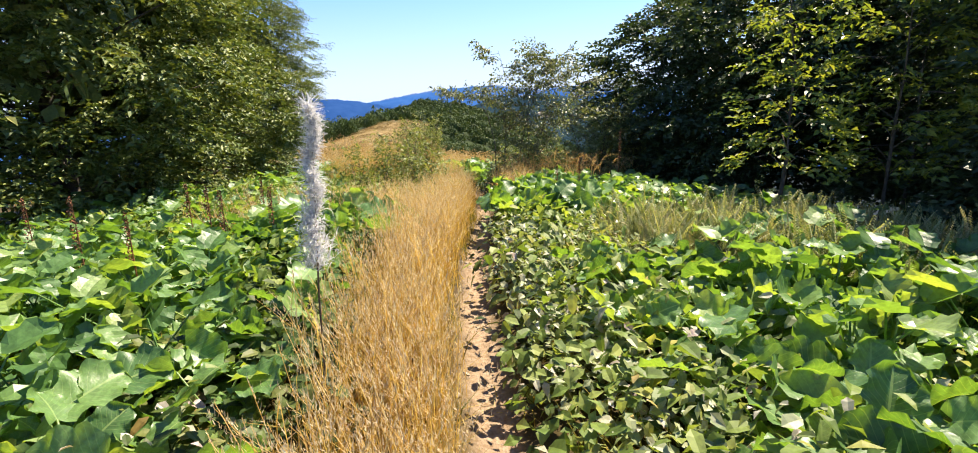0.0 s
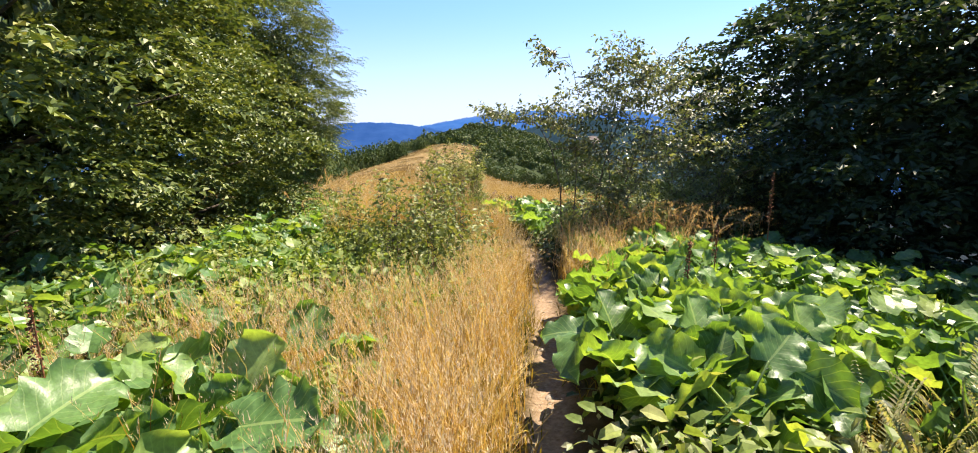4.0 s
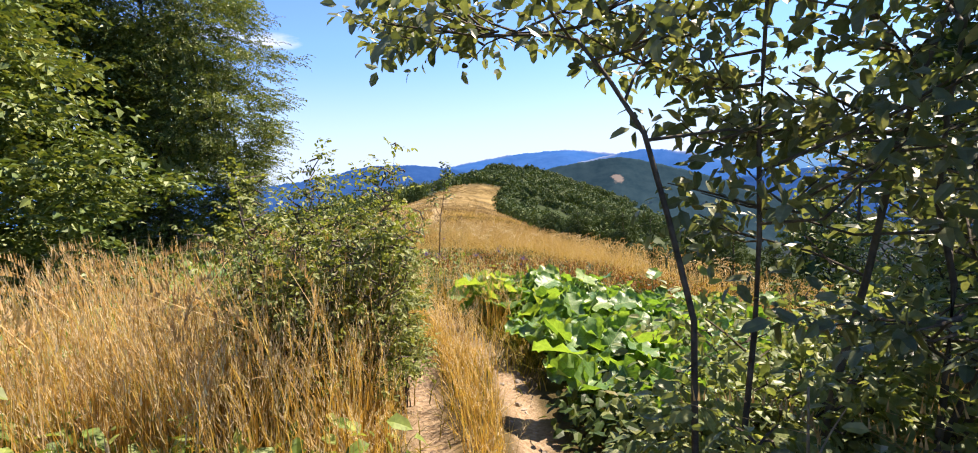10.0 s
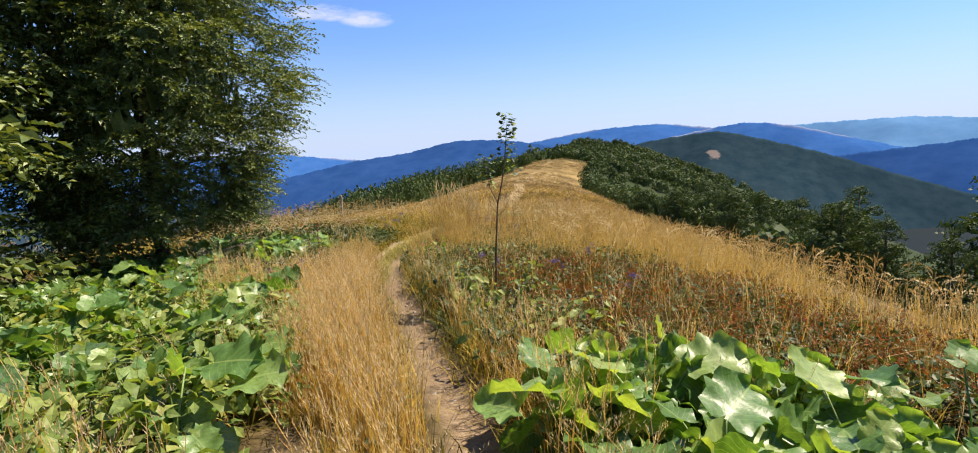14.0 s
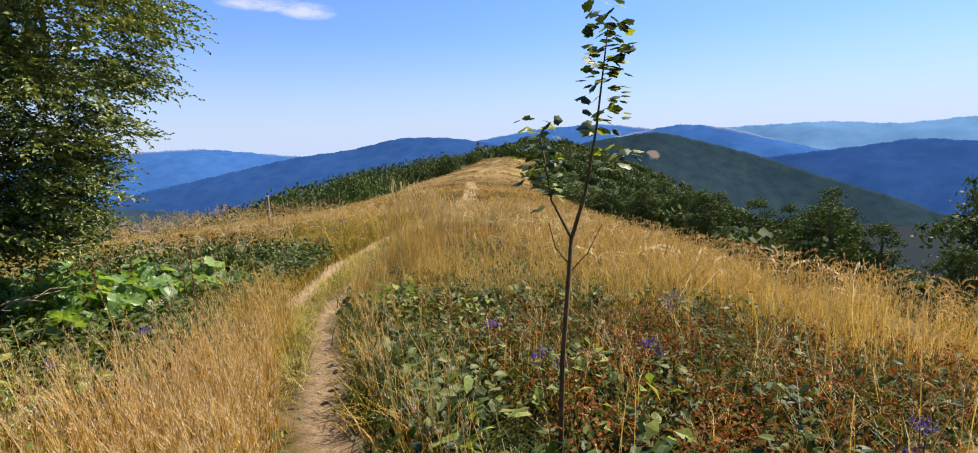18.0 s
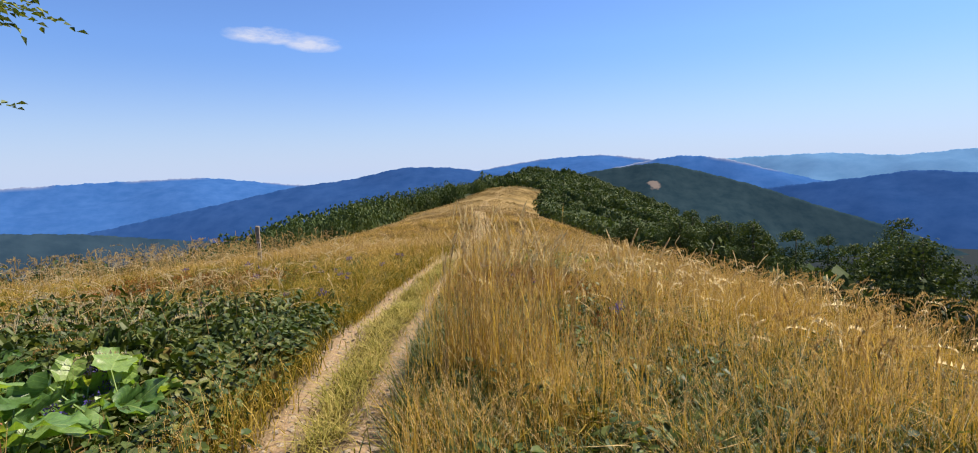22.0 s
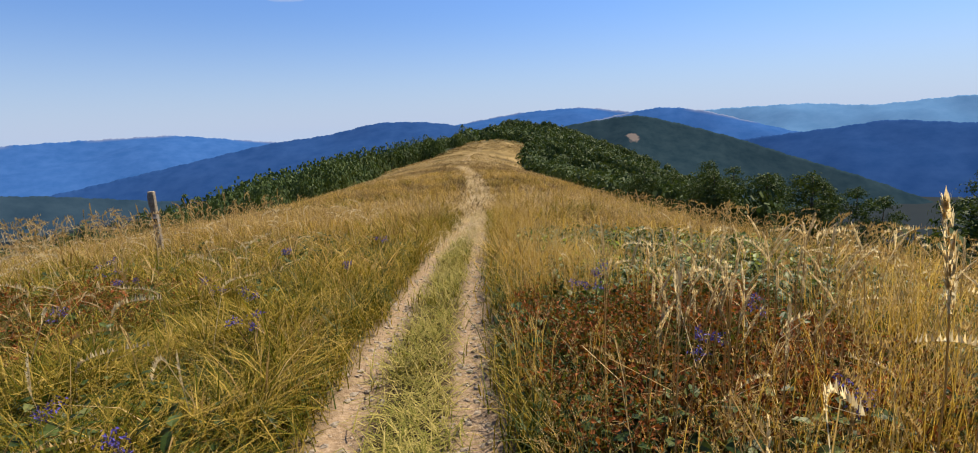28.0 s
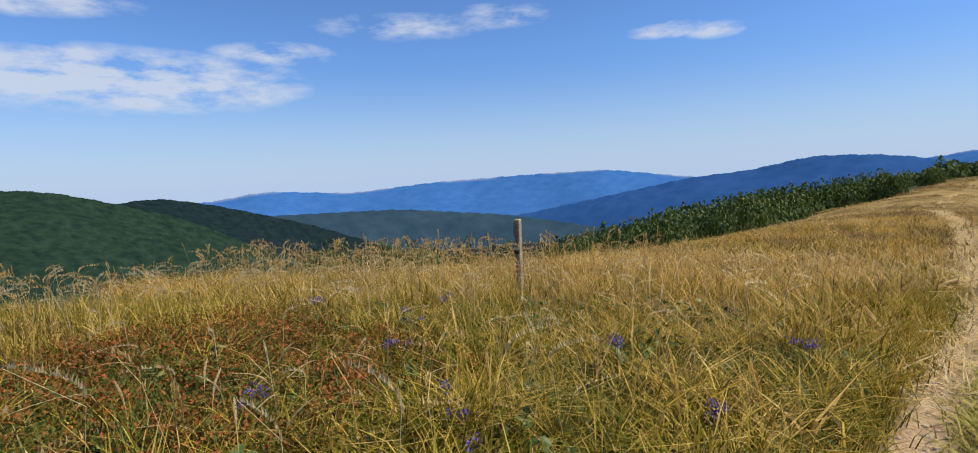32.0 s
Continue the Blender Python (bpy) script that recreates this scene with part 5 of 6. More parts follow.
def shrub(name, x, y, height, spread, label, mat, stems, leaf=0.06, seed=1, per_stem=15, leaves=8, thick=0.02, tilt_to=0.0):
    """Several stems from one foot, each with leafy side twigs."""
    r = np.random.default_rng(seed)
    t = thing(name, (x, y, float(ground_z(x, y)) - 0.04), label, "shrub")
    places, dirs, twigs = [], [], []
    for i in range(stems):
        a = i * 2.4 + r.normal(0, 0.4)
        h, o = height * r.uniform(0.62, 1.0), spread * r.uniform(0.25, 1.0)
        f = np.array([math.cos(a), math.sin(a), 0])
        c = [f * 0.08 * r.uniform(0, 1), f * o * 0.45 + [tilt_to * 0.3, 0, h * 0.5], f * o + [tilt_to, 0, h]]
        c = [np.array(q) + (r.normal(0, 0.04, 3) if k else 0) for k, q in enumerate(c)]
        pts = [(1 - k) ** 2 * c[0] + 2 * k * (1 - k) * c[1] + k * k * c[2] for k in np.linspace(0, 1, 8)]
        part("stem", tube(pts, [thick * (1.08 - k) for k in np.linspace(0, 1, 8)], 6), M_bark, t, smooth=True)
        for j in range(per_stem):
            k = 0.18 + 0.82 * (j + r.uniform(0, 1)) / per_stem
            p = (1 - k) ** 2 * c[0] + 2 * k * (1 - k) * c[1] + k * k * c[2]
            b = r.uniform(0, 6.28)
            ln = r.uniform(0.15, 0.5) * spread * (1.25 - 0.7 * k)
            e = p + np.array([math.cos(b) * ln, math.sin(b) * ln, ln * r.uniform(0.1, 0.9)])
            if abs(x + e[0] - rut_r(y + e[1]) + 0.2) < 0.52 and e[2] < 2.1 and -0.8 < x:
                continue
            twigs.append(tube([p, (p + e) / 2 + r.normal(0, 0.02, 3), e], [0.006, 0.005, 0.003], 4))
            for q in (0.35, 0.7, 1.0):
                places.append(p + (e - p) * q)
                dirs.append(b + r.normal(0, 0.7))
    tagged(part("twig_growth", join(twigs), M_bark, t), kind="stuff")
    kinds = lots(r, lambda q: spray(q, leaves, leaf * 4.2, leaf, leaf * 0.55, 2, 0.5, 0.25), 5)
    tagged(part("foliage", strew(kinds, np.array(places), r.uniform(0.7, 1.2, len(places)), 0.45, yaw=np.array(dirs), r=r), mat, t), kind="stuff")
    return t


def willow_tree(x, y, limbs, label, seed):
    """A many-stemmed willow: bent limbs that bear side branches, each with leafy twigs."""
    r = np.random.default_rng(seed)
    t = thing("willow_tree", (x, y, float(ground_z(x, y)) - 0.04), label, "tree")
    places, dirs, twigs = [], [], []

    def clear(p):
        return abs(x + p[0] - rut_r(y + p[1]) + 0.2) > 0.52 or p[2] > 2.0

    def leafy_twig(p, e, b):
        if not (clear(e) and clear((p + e) / 2)):
            return
        twigs.append(tube([p, (p + e) / 2 + r.normal(0, 0.015, 3), e], [0.005, 0.004, 0.002], 4))
        for q in (0.3, 0.65, 1.0):
            places.append(p + (e - p) * q)
            dirs.append(b + r.normal(0, 0.8))
    for thick, *knots in limbs:
        k = np.array(knots, float)
        u = np.linspace(0, len(k) - 1, 12)
        pts = np.stack([np.interp(u, np.arange(len(k)), k[:, c]) for c in range(3)], -1)
        pts[1:-1] = (pts[:-2] + 2 * pts[1:-1] + pts[2:]) / 4 + r.normal(0, 0.012, (10, 3))
        part("limb", tube(pts, [thick * (1.1 - 0.9 * q) for q in np.linspace(0, 1, 12)], 7), M_bark, t, smooth=True)
        for j in range(13):
            q = 0.25 + 0.75 * (j + r.uniform(0, 1)) / 13
            p = np.array([np.interp(q * 11, np.arange(12), pts[:, c]) for c in range(3)])
            a, ln = r.uniform(0, 6.28), r.uniform(0.3, 0.75) * (1.2 - 0.5 * q)
            e = p + np.array([math.cos(a) * ln, math.sin(a) * ln, ln * r.uniform(-0.1, 0.75)])
            if not (clear(e) and clear((p + e) / 2)):
                continue
            m = (p + e) / 2 + r.normal(0, 0.04, 3)
            part("branch", tube([p, m, e], [0.006, 0.005, 0.003], 5), M_bark, t, smooth=True)
            for i in range(6):
                f = r.uniform(0.2, 1.0)
                o = p + (e - p) * f
                b = a + r.normal(0, 0.9)
                l_ = r.uniform(0.12, 0.34)
                leafy_twig(o, o + np.array([math.cos(b) * l_, math.sin(b) * l_, l_ * r.uniform(-0.2, 0.7)]), b)
    tagged(part("twig_growth", join(twigs), M_bark, t), kind="stuff")
    kinds = lots(r, lambda g: spray(g, 6, 0.23, 0.066, 0.038, 2, 0.55, 0.2), 6)
    tagged(part("foliage", strew(kinds, np.array(places), r.uniform(0.7, 1.2, len(places)), 0.5, yaw=np.array(dirs), r=r), M_willow, t), kind="stuff")


willow_tree(2.25, 11.5, (
    (0.012, (-0.2, -0.05, 0), (-0.2, -0.1, 0.95), (-0.3, -0.1, 1.7), (-0.45, 0.15, 2.15), (-0.7, 0.5, 2.3), (-0.88, 0.8, 2.2)),
    (0.011, (-0.1, 0.0, 0), (0.06, 0.05, 1.1), (0.0, 0.0, 1.9), (0.14, 0.1, 2.6), (-0.05, 0.15, 3.2)),
    (0.013, (0.4, -0.1, 0), (0.52, -0.2, 1.0), (0.48, -0.12, 1.9), (0.75, -0.2, 3.1)),
    (0.014, (0.15, 0.05, 0), (0.5, 0.1, 1.6), (0.9, 0.15, 2.6), (1.05, 0.2, 3.1)),
    (0.013, (0.35, 0.0, 0), (0.95, 0.0, 1.2), (1.5, -0.1, 2.0), (1.8, -0.2, 2.6)),
    (0.012, (0.4, 0.1, 0), (0.75, -0.2, 1.3), (1.1, -0.3, 2.4), (1.2, -0.3, 3.0))),
    "tall loose willow with silvery green leaves leaning over the path", 31)
shrub("willow_shrub", 5.4, 13.4, 3.3, 1.7, "broad willow shrub under the dark trees", M_osier, 16, 0.06, 32, 24, 8, 0.014)
shrub("willow_shrub", 4.7, 12.4, 2.5, 1.2, "grey-green willow shrub beside the dark trees", M_osier, 12, 0.06, 51, 20, 8, 0.012)
shrub("willow_shrub", 6.6, 12.6, 2.0, 1.1, "low willow bush at the foot of the dark trees", M_osier, 9, 0.055, 37, 16, 8, 0.012)
for x, y, h, w, n, seed in ((2.3, 11.75, 1.0, 0.45, 9, 52), (2.75, 11.7, 1.05, 0.5, 10, 43), (3.3, 11.8, 1.2, 0.6, 12, 44), (2.75, 12.1, 1.2, 0.7, 9, 38), (4.1, 12.7, 1.35, 0.9, 10, 39), (4.5, 12.0, 1.2, 0.8, 10, 45)):
    shrub("willow_shrub", x, y, h, w, "dense low willow growth at the tall willow's foot", M_osier, n, 0.062, seed, 14, 8, 0.009)
for x, y, h, w, n, seed in ((0.6, 13.05, 1.85, 0.5, 16, 33), (0.3, 12.7, 1.75, 0.4, 11, 36), (0.75, 13.6, 1.6, 0.42, 12, 41), (0.2, 13.4, 1.65, 0.42, 11, 42)):
    shrub("sallow_shrub", x, y, h, w, "bushy young sallow beside the path", M_sallow, n, 0.032, seed, 24, 10, 0.005)
for x, y, h, w, n, seed in ((0.38, 10.35, 1.45, 0.28, 5, 34), (0.0, 10.55, 1.4, 0.3, 6, 53), (-0.4, 10.3, 1.35, 0.3, 5, 54), (-0.9, 10.7, 1.3, 0.3, 5, 55), (0.46, 9.1, 1.8, 0.16, 2, 46), (0.15, 9.0, 1.65, 0.2, 3, 47), (-0.3, 9.3, 1.75, 0.2, 3, 48), (0.1, 9.7, 1.5, 0.2, 2, 49)):
    shrub("sallow_shrub", x, y, h, w, "slender young sallow shoots in the undergrowth", M_sallow, n, 0.056, seed, 12, 5, 0.005)

# ---- woods on both flanks and over the knoll ----
CROWNS = lots(np.random.default_rng(40), lambda r: crown_clump(r, 230, 1.0), 6)
FLANK = lots(np.random.default_rng(44), lambda r: crown_clump(r, 700, 0.74), 4)
BUSH = lots(np.random.default_rng(43), lambda r: crown_clump(r, 560, 0.85), 3)
FINE = lots(np.random.default_rng(41), lambda r: crown_clump(r, 420, 0.85), 3)
wr_ = np.random.default_rng(42)


def wood_points(n, y0, y1, side, deep):
    y = y0 + (y1 - y0) * wr_.uniform(0, 1, n) ** 1.3
    q = wr_.uniform(0, 1, n) ** 1.5 * deep * (0.5 + y / 150)
    x = wood_edge_left(y) - q if side < 0 else wood_edge_right(y) + q
    return x, y


xs, ys, ss = [], [], []
for n, y0, y1, side, deep in ((70, -6, 12, -1, 5), (430, 40, 320, -1, 26), (600, 62, 330, 1, 40), (230, -15, 62, 1, 60)):
    x, y = wood_points(n, y0, y1, side, deep)
    xs.append(x), ys.append(y), ss.append(wr_.uniform(1.6, 3.4, n) * (0.75 + y / 400))
kx, ky = wr_.uniform(-110, 150, 900), wr_.uniform(232, 640, 900)
xs.append(kx), ys.append(ky), ss.append(wr_.uniform(3.5, 6.5, 900))
xs, ys, ss = (np.concatenate(q) for q in (xs, ys, ss))
hs = ss * wr_.uniform(0.9, 1.3, len(ss))
flank = (xs < -8) & (ys > 38) & (ys < 230)
ss, hs = np.where(flank, ss * np.interp(ys, [40, 140], [0.5, 0.85]), ss), np.where(flank, hs * np.interp(ys, [40, 140], [0.5, 0.85]), hs)
zs = ground_z(xs, ys) + ss * np.where(ys < 230, 0.2, 0.5)
# on the left flank the woods stand below the brow: their tops fall away from the knoll down towards the valley
away, side_on = np.hypot(xs + 2.5, ys - 29), np.degrees(np.arctan2(-2.5 - xs, ys - 29))
tops = -0.6 - away * np.tan(np.radians(np.interp(side_on, [0, 6.3, 13, 19.4, 25.5, 31, 35, 45, 60], [0.7, 1.25, 2.45, 3.6, 4.95, 6.2, 7.2, 10.2, 16]))) - wr_.uniform(0, 1, len(ys)) ** 1.5 * 1.6
grown = np.maximum(tops - ground_z(xs, ys), 1.6)
hs, ss = np.where(flank, grown / 0.76, hs), np.where(flank, np.maximum(ss, grown * 0.7), ss)
zs = np.where(flank, ground_z(xs, ys) + 0.05, zs)
places = np.stack([xs, ys, zs], -1)
nr = (np.hypot(xs, ys - 25) < 110) & (ys > 45)
stuff("woodland", join([strew(FLANK, places[flank], ss[flank], 0.1, hs[flank]), strew(FINE, places[nr & ~flank], ss[nr & ~flank], 0.1, hs[nr & ~flank]), strew(CROWNS, places[~nr & ~flank], ss[~nr & ~flank], 0.1, hs[~nr & ~flank])]), M_wood_leaf, "dense green beech woodland on the flanks of the ridge", "woodland")
for x, y, s, top in ((23.0, 41, 3.8, -0.5), (15.7, 42.4, 2.6, -2.5), (18.3, 47.2, 2.8, -3.0), (10.4, 55.8, 2.0, -3.2), (13.2, 51.5, 2.0, -2.9), (20.5, 50, 2.4, -2.6), (12.3, 61, 2.2, -3.6), (27, 46, 4.2, -1.3), (26, 36, 3.6, -1.8),
                     (9.6, 66, 2.2, -4.2), (17.0, 36.5, 1.6, -3.6), (19.5, 31.5, 1.8, -4.0), (14.0, 57, 2.2, -3.4), (21.5, 27, 2.2, -4.0), (16.5, 40, 1.6, -3.3),
                     (12.6, 68, 2.0, -5.2), (16.2, 70, 2.0, -4.0), (18.7, 71, 2.2, -4.5), (21.7, 70, 2.4, -5.2), (25.2, 69, 2.6, -5.4), (28.7, 70, 2.6, -6.0), (31.8, 71, 2.6, -7.2), (14.3, 72, 2.0, -5.0)):
    z0 = float(ground_z(x, y)) - 0.1
    h = max(1.4, top - z0)
    t = thing("bushy_tree", (x, y, z0), "bushy green tree at the edge of the slope", "tree", "trees along the slope")
    r = np.random.default_rng(int(x * 10))
    part("trunk", tube([(0, 0, 0), (0.05, 0, h * 0.5), (0, 0.05, h * 0.85)], [0.12, 0.08, 0.03], 6), M_bark, t, smooth=True)
    pieces = []
    for i in range(13):
        v, tr = BUSH[int(r.integers(0, 3))]
        u = (i + r.uniform(0, 1)) / 13
        o = s * r.uniform(0.2, 0.62) * math.sqrt(max(0.03, 1 - (max(0.0, u - 0.25) / 0.78) ** 2))
        q = r.uniform(0.5, 0.72) * (1 - 0.3 * u)
        pieces.append((v * [s * q, s * q, s * q * 0.9] + [math.cos(i * 2.4) * o, math.sin(i * 2.4) * o, 0.3 + u * max(0.3, h - s * 0.6)], tr))
    tagged(part("crown", join(pieces), M_wood_leaf, t), kind="stuff")

# ---- young maple sapling beside the path ----
sx, sy = 0.66, 19.9
sz = float(ground_z(sx, sy)) - 0.03
sap = thing("maple_sapling", (sx, sy, sz), "thin forked maple sapling with dark lobed leaves", "sapling")
part("trunk", tube([(-0.05, 0, 0), (-0.03, 0, 0.65), (0.02, 0, 1.28)], [0.016, 0.013, 0.011], 7), M_stem, sap, smooth=True)
part("branch", tube([(0.02, 0, 1.28), (-0.07, 0.03, 1.46), (-0.12, 0.05, 1.78)], [0.008, 0.006, 0.003], 6), M_stem, sap, smooth=True)
part("branch", tube([(0.02, 0, 1.28), (0.08, -0.04, 1.5), (0.13, -0.05, 1.8), (0.18, -0.06, 2.24)], [0.01, 0.008, 0.006, 0.003], 6), M_stem, sap, smooth=True)


def maple_leaf(s):
    """A five-lobed leaf along +x."""
    tips = [(-0.05, 0.22), (0.05, 0.55), (0.28, 0.5), (0.5, 0.66), (0.66, 0.36), (0.8, 0.28), (1.0, 0.0)]
    edge = [(0, 0)] + [(x, y) for x, y in tips] + [(x, -y) for x, y in tips[-2::-1]]
    v = [[0.35 * s, 0, 0.02 * s]] + [[x * s, y * s, -0.12 * s * (x * x + abs(y))] for x, y in edge]
    n = len(edge)
    return np.array(v), np.array([[0, 1 + i, 1 + (i + 1) % n] for i in range(n)])


sr = np.random.default_rng(50)
part("twig", tube([(0.0, 0, 1.1), (0.1, 0.02, 1.2), (0.17, 0.02, 1.34)], [0.004, 0.003, 0.002], 5), M_stem, sap)
part("twig", tube([(0.0, 0, 1.16), (-0.06, -0.02, 1.24), (-0.09, -0.02, 1.36)], [0.004, 0.003, 0.002], 5), M_stem, sap)
part("twig", tube([(0.1, -0.04, 1.6), (0.18, -0.03, 1.64), (0.24, -0.03, 1.7)], [0.004, 0.003, 0.002], 5), M_stem, sap)
# two leaves in three take the shaded colour, as if lit from behind
for c, n, sp, hh in (((-0.12, 0.05, 1.7), 62, 0.11, 0.17), ((0.18, -0.06, 2.18), 58, 0.09, 0.15), ((0.16, -0.05, 1.95), 60, 0.1, 0.18), ((0.22, -0.03, 1.66), 20, 0.09, 0.06), ((-0.08, 0.04, 1.5), 16, 0.08, 0.09)):
    for k in range(n):
        a = sr.uniform(0, 6.28)
        p = (c[0] + sp * math.cos(a) * sr.uniform(0.2, 1), c[1] + sp * math.sin(a), c[2] + sr.uniform(-hh, hh))
        part("leaf", turned(maple_leaf(sr.uniform(0.036, 0.06)), a, sr.uniform(-0.2, 0.5), sr.normal(0, 0.4), p), M_bright_leaf if k % 3 == 0 else M_shaded_leaf, sap)

# ---- white plume of seed fluff ----
px, py = -0.45, 2.3
plume = thing("seed_plume", (px, py, float(ground_z(px, py)) - 0.03), "withered willowherb stalk covered in white seed fluff", "plant")
part("stem", tube([(0, 0, 0), (0.03, 0, 0.75), (0.09, 0, 1.56)], [0.005, 0.005, 0.002], 6), M_stem, plume)
fl = np.random.default_rng(60)
tuf = [blade(0.05, 0.0035, 0.04, 0, 0, 0, 2), blade(0.07, 0.003, 0.05, 1, 0, 0, 2), blade(0.035, 0.004, 0.02, 2, 0, 0, 2)]
k = fl.uniform(0, 1, 2600)
lumpy = (0.45 + 0.9 * np.abs(np.sin(k * 13.0 + np.sin(k * 31.0)))) * (1.15 - 0.75 * k)
fp = np.stack([0.03 + 0.06 * k + fl.normal(0, 0.022, 2600) * lumpy + 0.012 * np.sin(k * 17), fl.normal(0, 0.022, 2600) * lumpy, 0.9 + 0.7 * k], -1)
tagged(part("fluff", strew(tuf, fp, 1.0, 1.0, r=fl), M_fluff, plume), kind="stuff")

# ---- trail post ----
tx, ty = -9.13, 37.75
post = thing("trail_post", (tx, ty, float(ground_z(tx, ty)) - 0.1), "weathered wooden trail post with painted marks", "post")
M_post = rough_stuff("weathered_wood", [(0.3, (0.2, 0.16, 0.12)), (0.7, (0.45, 0.4, 0.33))], 18, 0.85, 0.5)
M_white_paint = rough_stuff("white_paint", [(0.3, (0.6, 0.6, 0.57)), (0.7, (0.8, 0.8, 0.77))], 30, 0.7, 0.2)
M_dark_paint = rough_stuff("dark_paint", [(0.3, (0.02, 0.02, 0.02)), (0.7, (0.06, 0.05, 0.05))], 30, 0.7, 0.2)


def box_piece(x0, x1, y0, y1, z0, z1, b=0.008):
    bm = bmesh.new()
    bmesh.ops.create_cube(bm, size=1.0, matrix=Matrix.Translation(((x0 + x1) / 2, (y0 + y1) / 2, (z0 + z1) / 2)) @ Matrix.Diagonal((x1 - x0, y1 - y0, z1 - z0, 1)))
    bmesh.ops.bevel(bm, geom=bm.edges[:], offset=b, segments=1, affect="EDGES")
    bmesh.ops.triangulate(bm, faces=bm.faces[:])
    bm.verts.index_update()
    v = np.array([list(q.co) for q in bm.verts])
    t = np.array([[q.index for q in f.verts] for f in bm.faces])
    bm.free()
    return v, t


part("shaft", box_piece(-0.06, 0.06, -0.05, 0.05, 0, 1.62, 0.015), M_post, post)
part("top_mark", box_piece(-0.065, 0.065, -0.056, -0.05, 1.3, 1.55, 0.002), M_post, post)
part("white_mark", box_piece(-0.063, 0.063, -0.058, -0.051, 1.06, 1.1, 0.002), M_white_paint, post)
part("dark_mark", box_piece(-0.063, 0.063, -0.058, -0.051, 0.98, 1.05, 0.002), M_dark_paint, post)

# ---- flowers, reed stalks by the path, pebbles ----
fr_ = np.random.default_rng(71)


def bloom(r, n, size, spread):
    return strew([leaf_flat(size, size * 0.45, 0.4, -0.1, 1)], np.stack([r.normal(0, spread, n), r.normal(0, spread, n), r.normal(0, spread * 0.7, n)], -1), 1.0, 0.9, r=r)


def flower(name, x, y, h, label, mat, n=26, size=0.028, spread=0.025, stems=3, group=""):
    t = thing(name, (x, y, float(ground_z(x, y)) - 0.02), label, "flower", group)
    for k in range(stems):
        dx, dy, hh = fr_.normal(0, 0.07), fr_.normal(0, 0.07), h * fr_.uniform(0.8, 1.1)
        part("stem", tube([(0, 0, 0), (dx * 0.4, dy * 0.4, hh * 0.6), (dx, dy, hh)], [0.003, 0.003, 0.002], 4), M_stem, t)
        v, tr = bloom(fr_, n, size, spread)
        tagged(part("bloom", (v + [dx, dy, hh], tr), mat, t), kind="stuff")
    return t


for x, y in ((-4.02, 33.4), (-6.6, 33.0), (-4.6, 32.0), (-5.2, 32.4), (-6.2, 31.6), (-4.1, 30.9), (-5.0, 34.0), (-3.9, 35.2), (-7.4, 33.8), (-4.8, 29.8), (-5.4, 28.2), (-4.6, 27.4), (-5.1, 27.9), (-3.9, 29.2),
             (-0.9, 30.0), (-1.4, 31.2), (-1.1, 32.0), (-0.6, 29.2), (-0.2, 30.8), (-4.0, 24.6), (-4.2, 24.9), (-3.8, 24.2), (0.6, 20.6), (0.2, 21.4), (1.4, 21.0), (1.9, 22.1), (2.2, 19.6), (-2.9, 21.7), (-3.1, 21.0), (0.3, 27.0), (-8.2, 35.0), (-9.0, 33.6)):
    flower("gentian", x, y, fr_.uniform(0.38, 0.52), "violet-blue willow gentian in the grass", M_purple, group="gentians")
for x, y in ((-2.46, 22.07), (-2.6, 21.8), (-3.2, 23.0), (-3.05, 22.85), (-3.3, 22.8), (-3.0, 19.4), (-1.9, 19.6)):
    flower("yarrow", x, y, fr_.uniform(0.66, 0.8), "white flat-headed yarrow beside the path", M_white, 40, 0.02, 0.035, 2, "yarrow")
M_yellow = leafy("yellow_petal", [(0.0, (0.5, 0.34, 0.03)), (1.0, (0.75, 0.55, 0.06))], 0.3, 0.6, 0.2)
for x, y in ((-1.7, 20.0), (-0.5, 17.4), (0.9, 18.6), (-2.8, 23.2)):
    flower("hawkbit", x, y, 0.34, "small yellow hawkbit in the grass", M_yellow, 22, 0.02, 0.014, 2, "hawkbits")


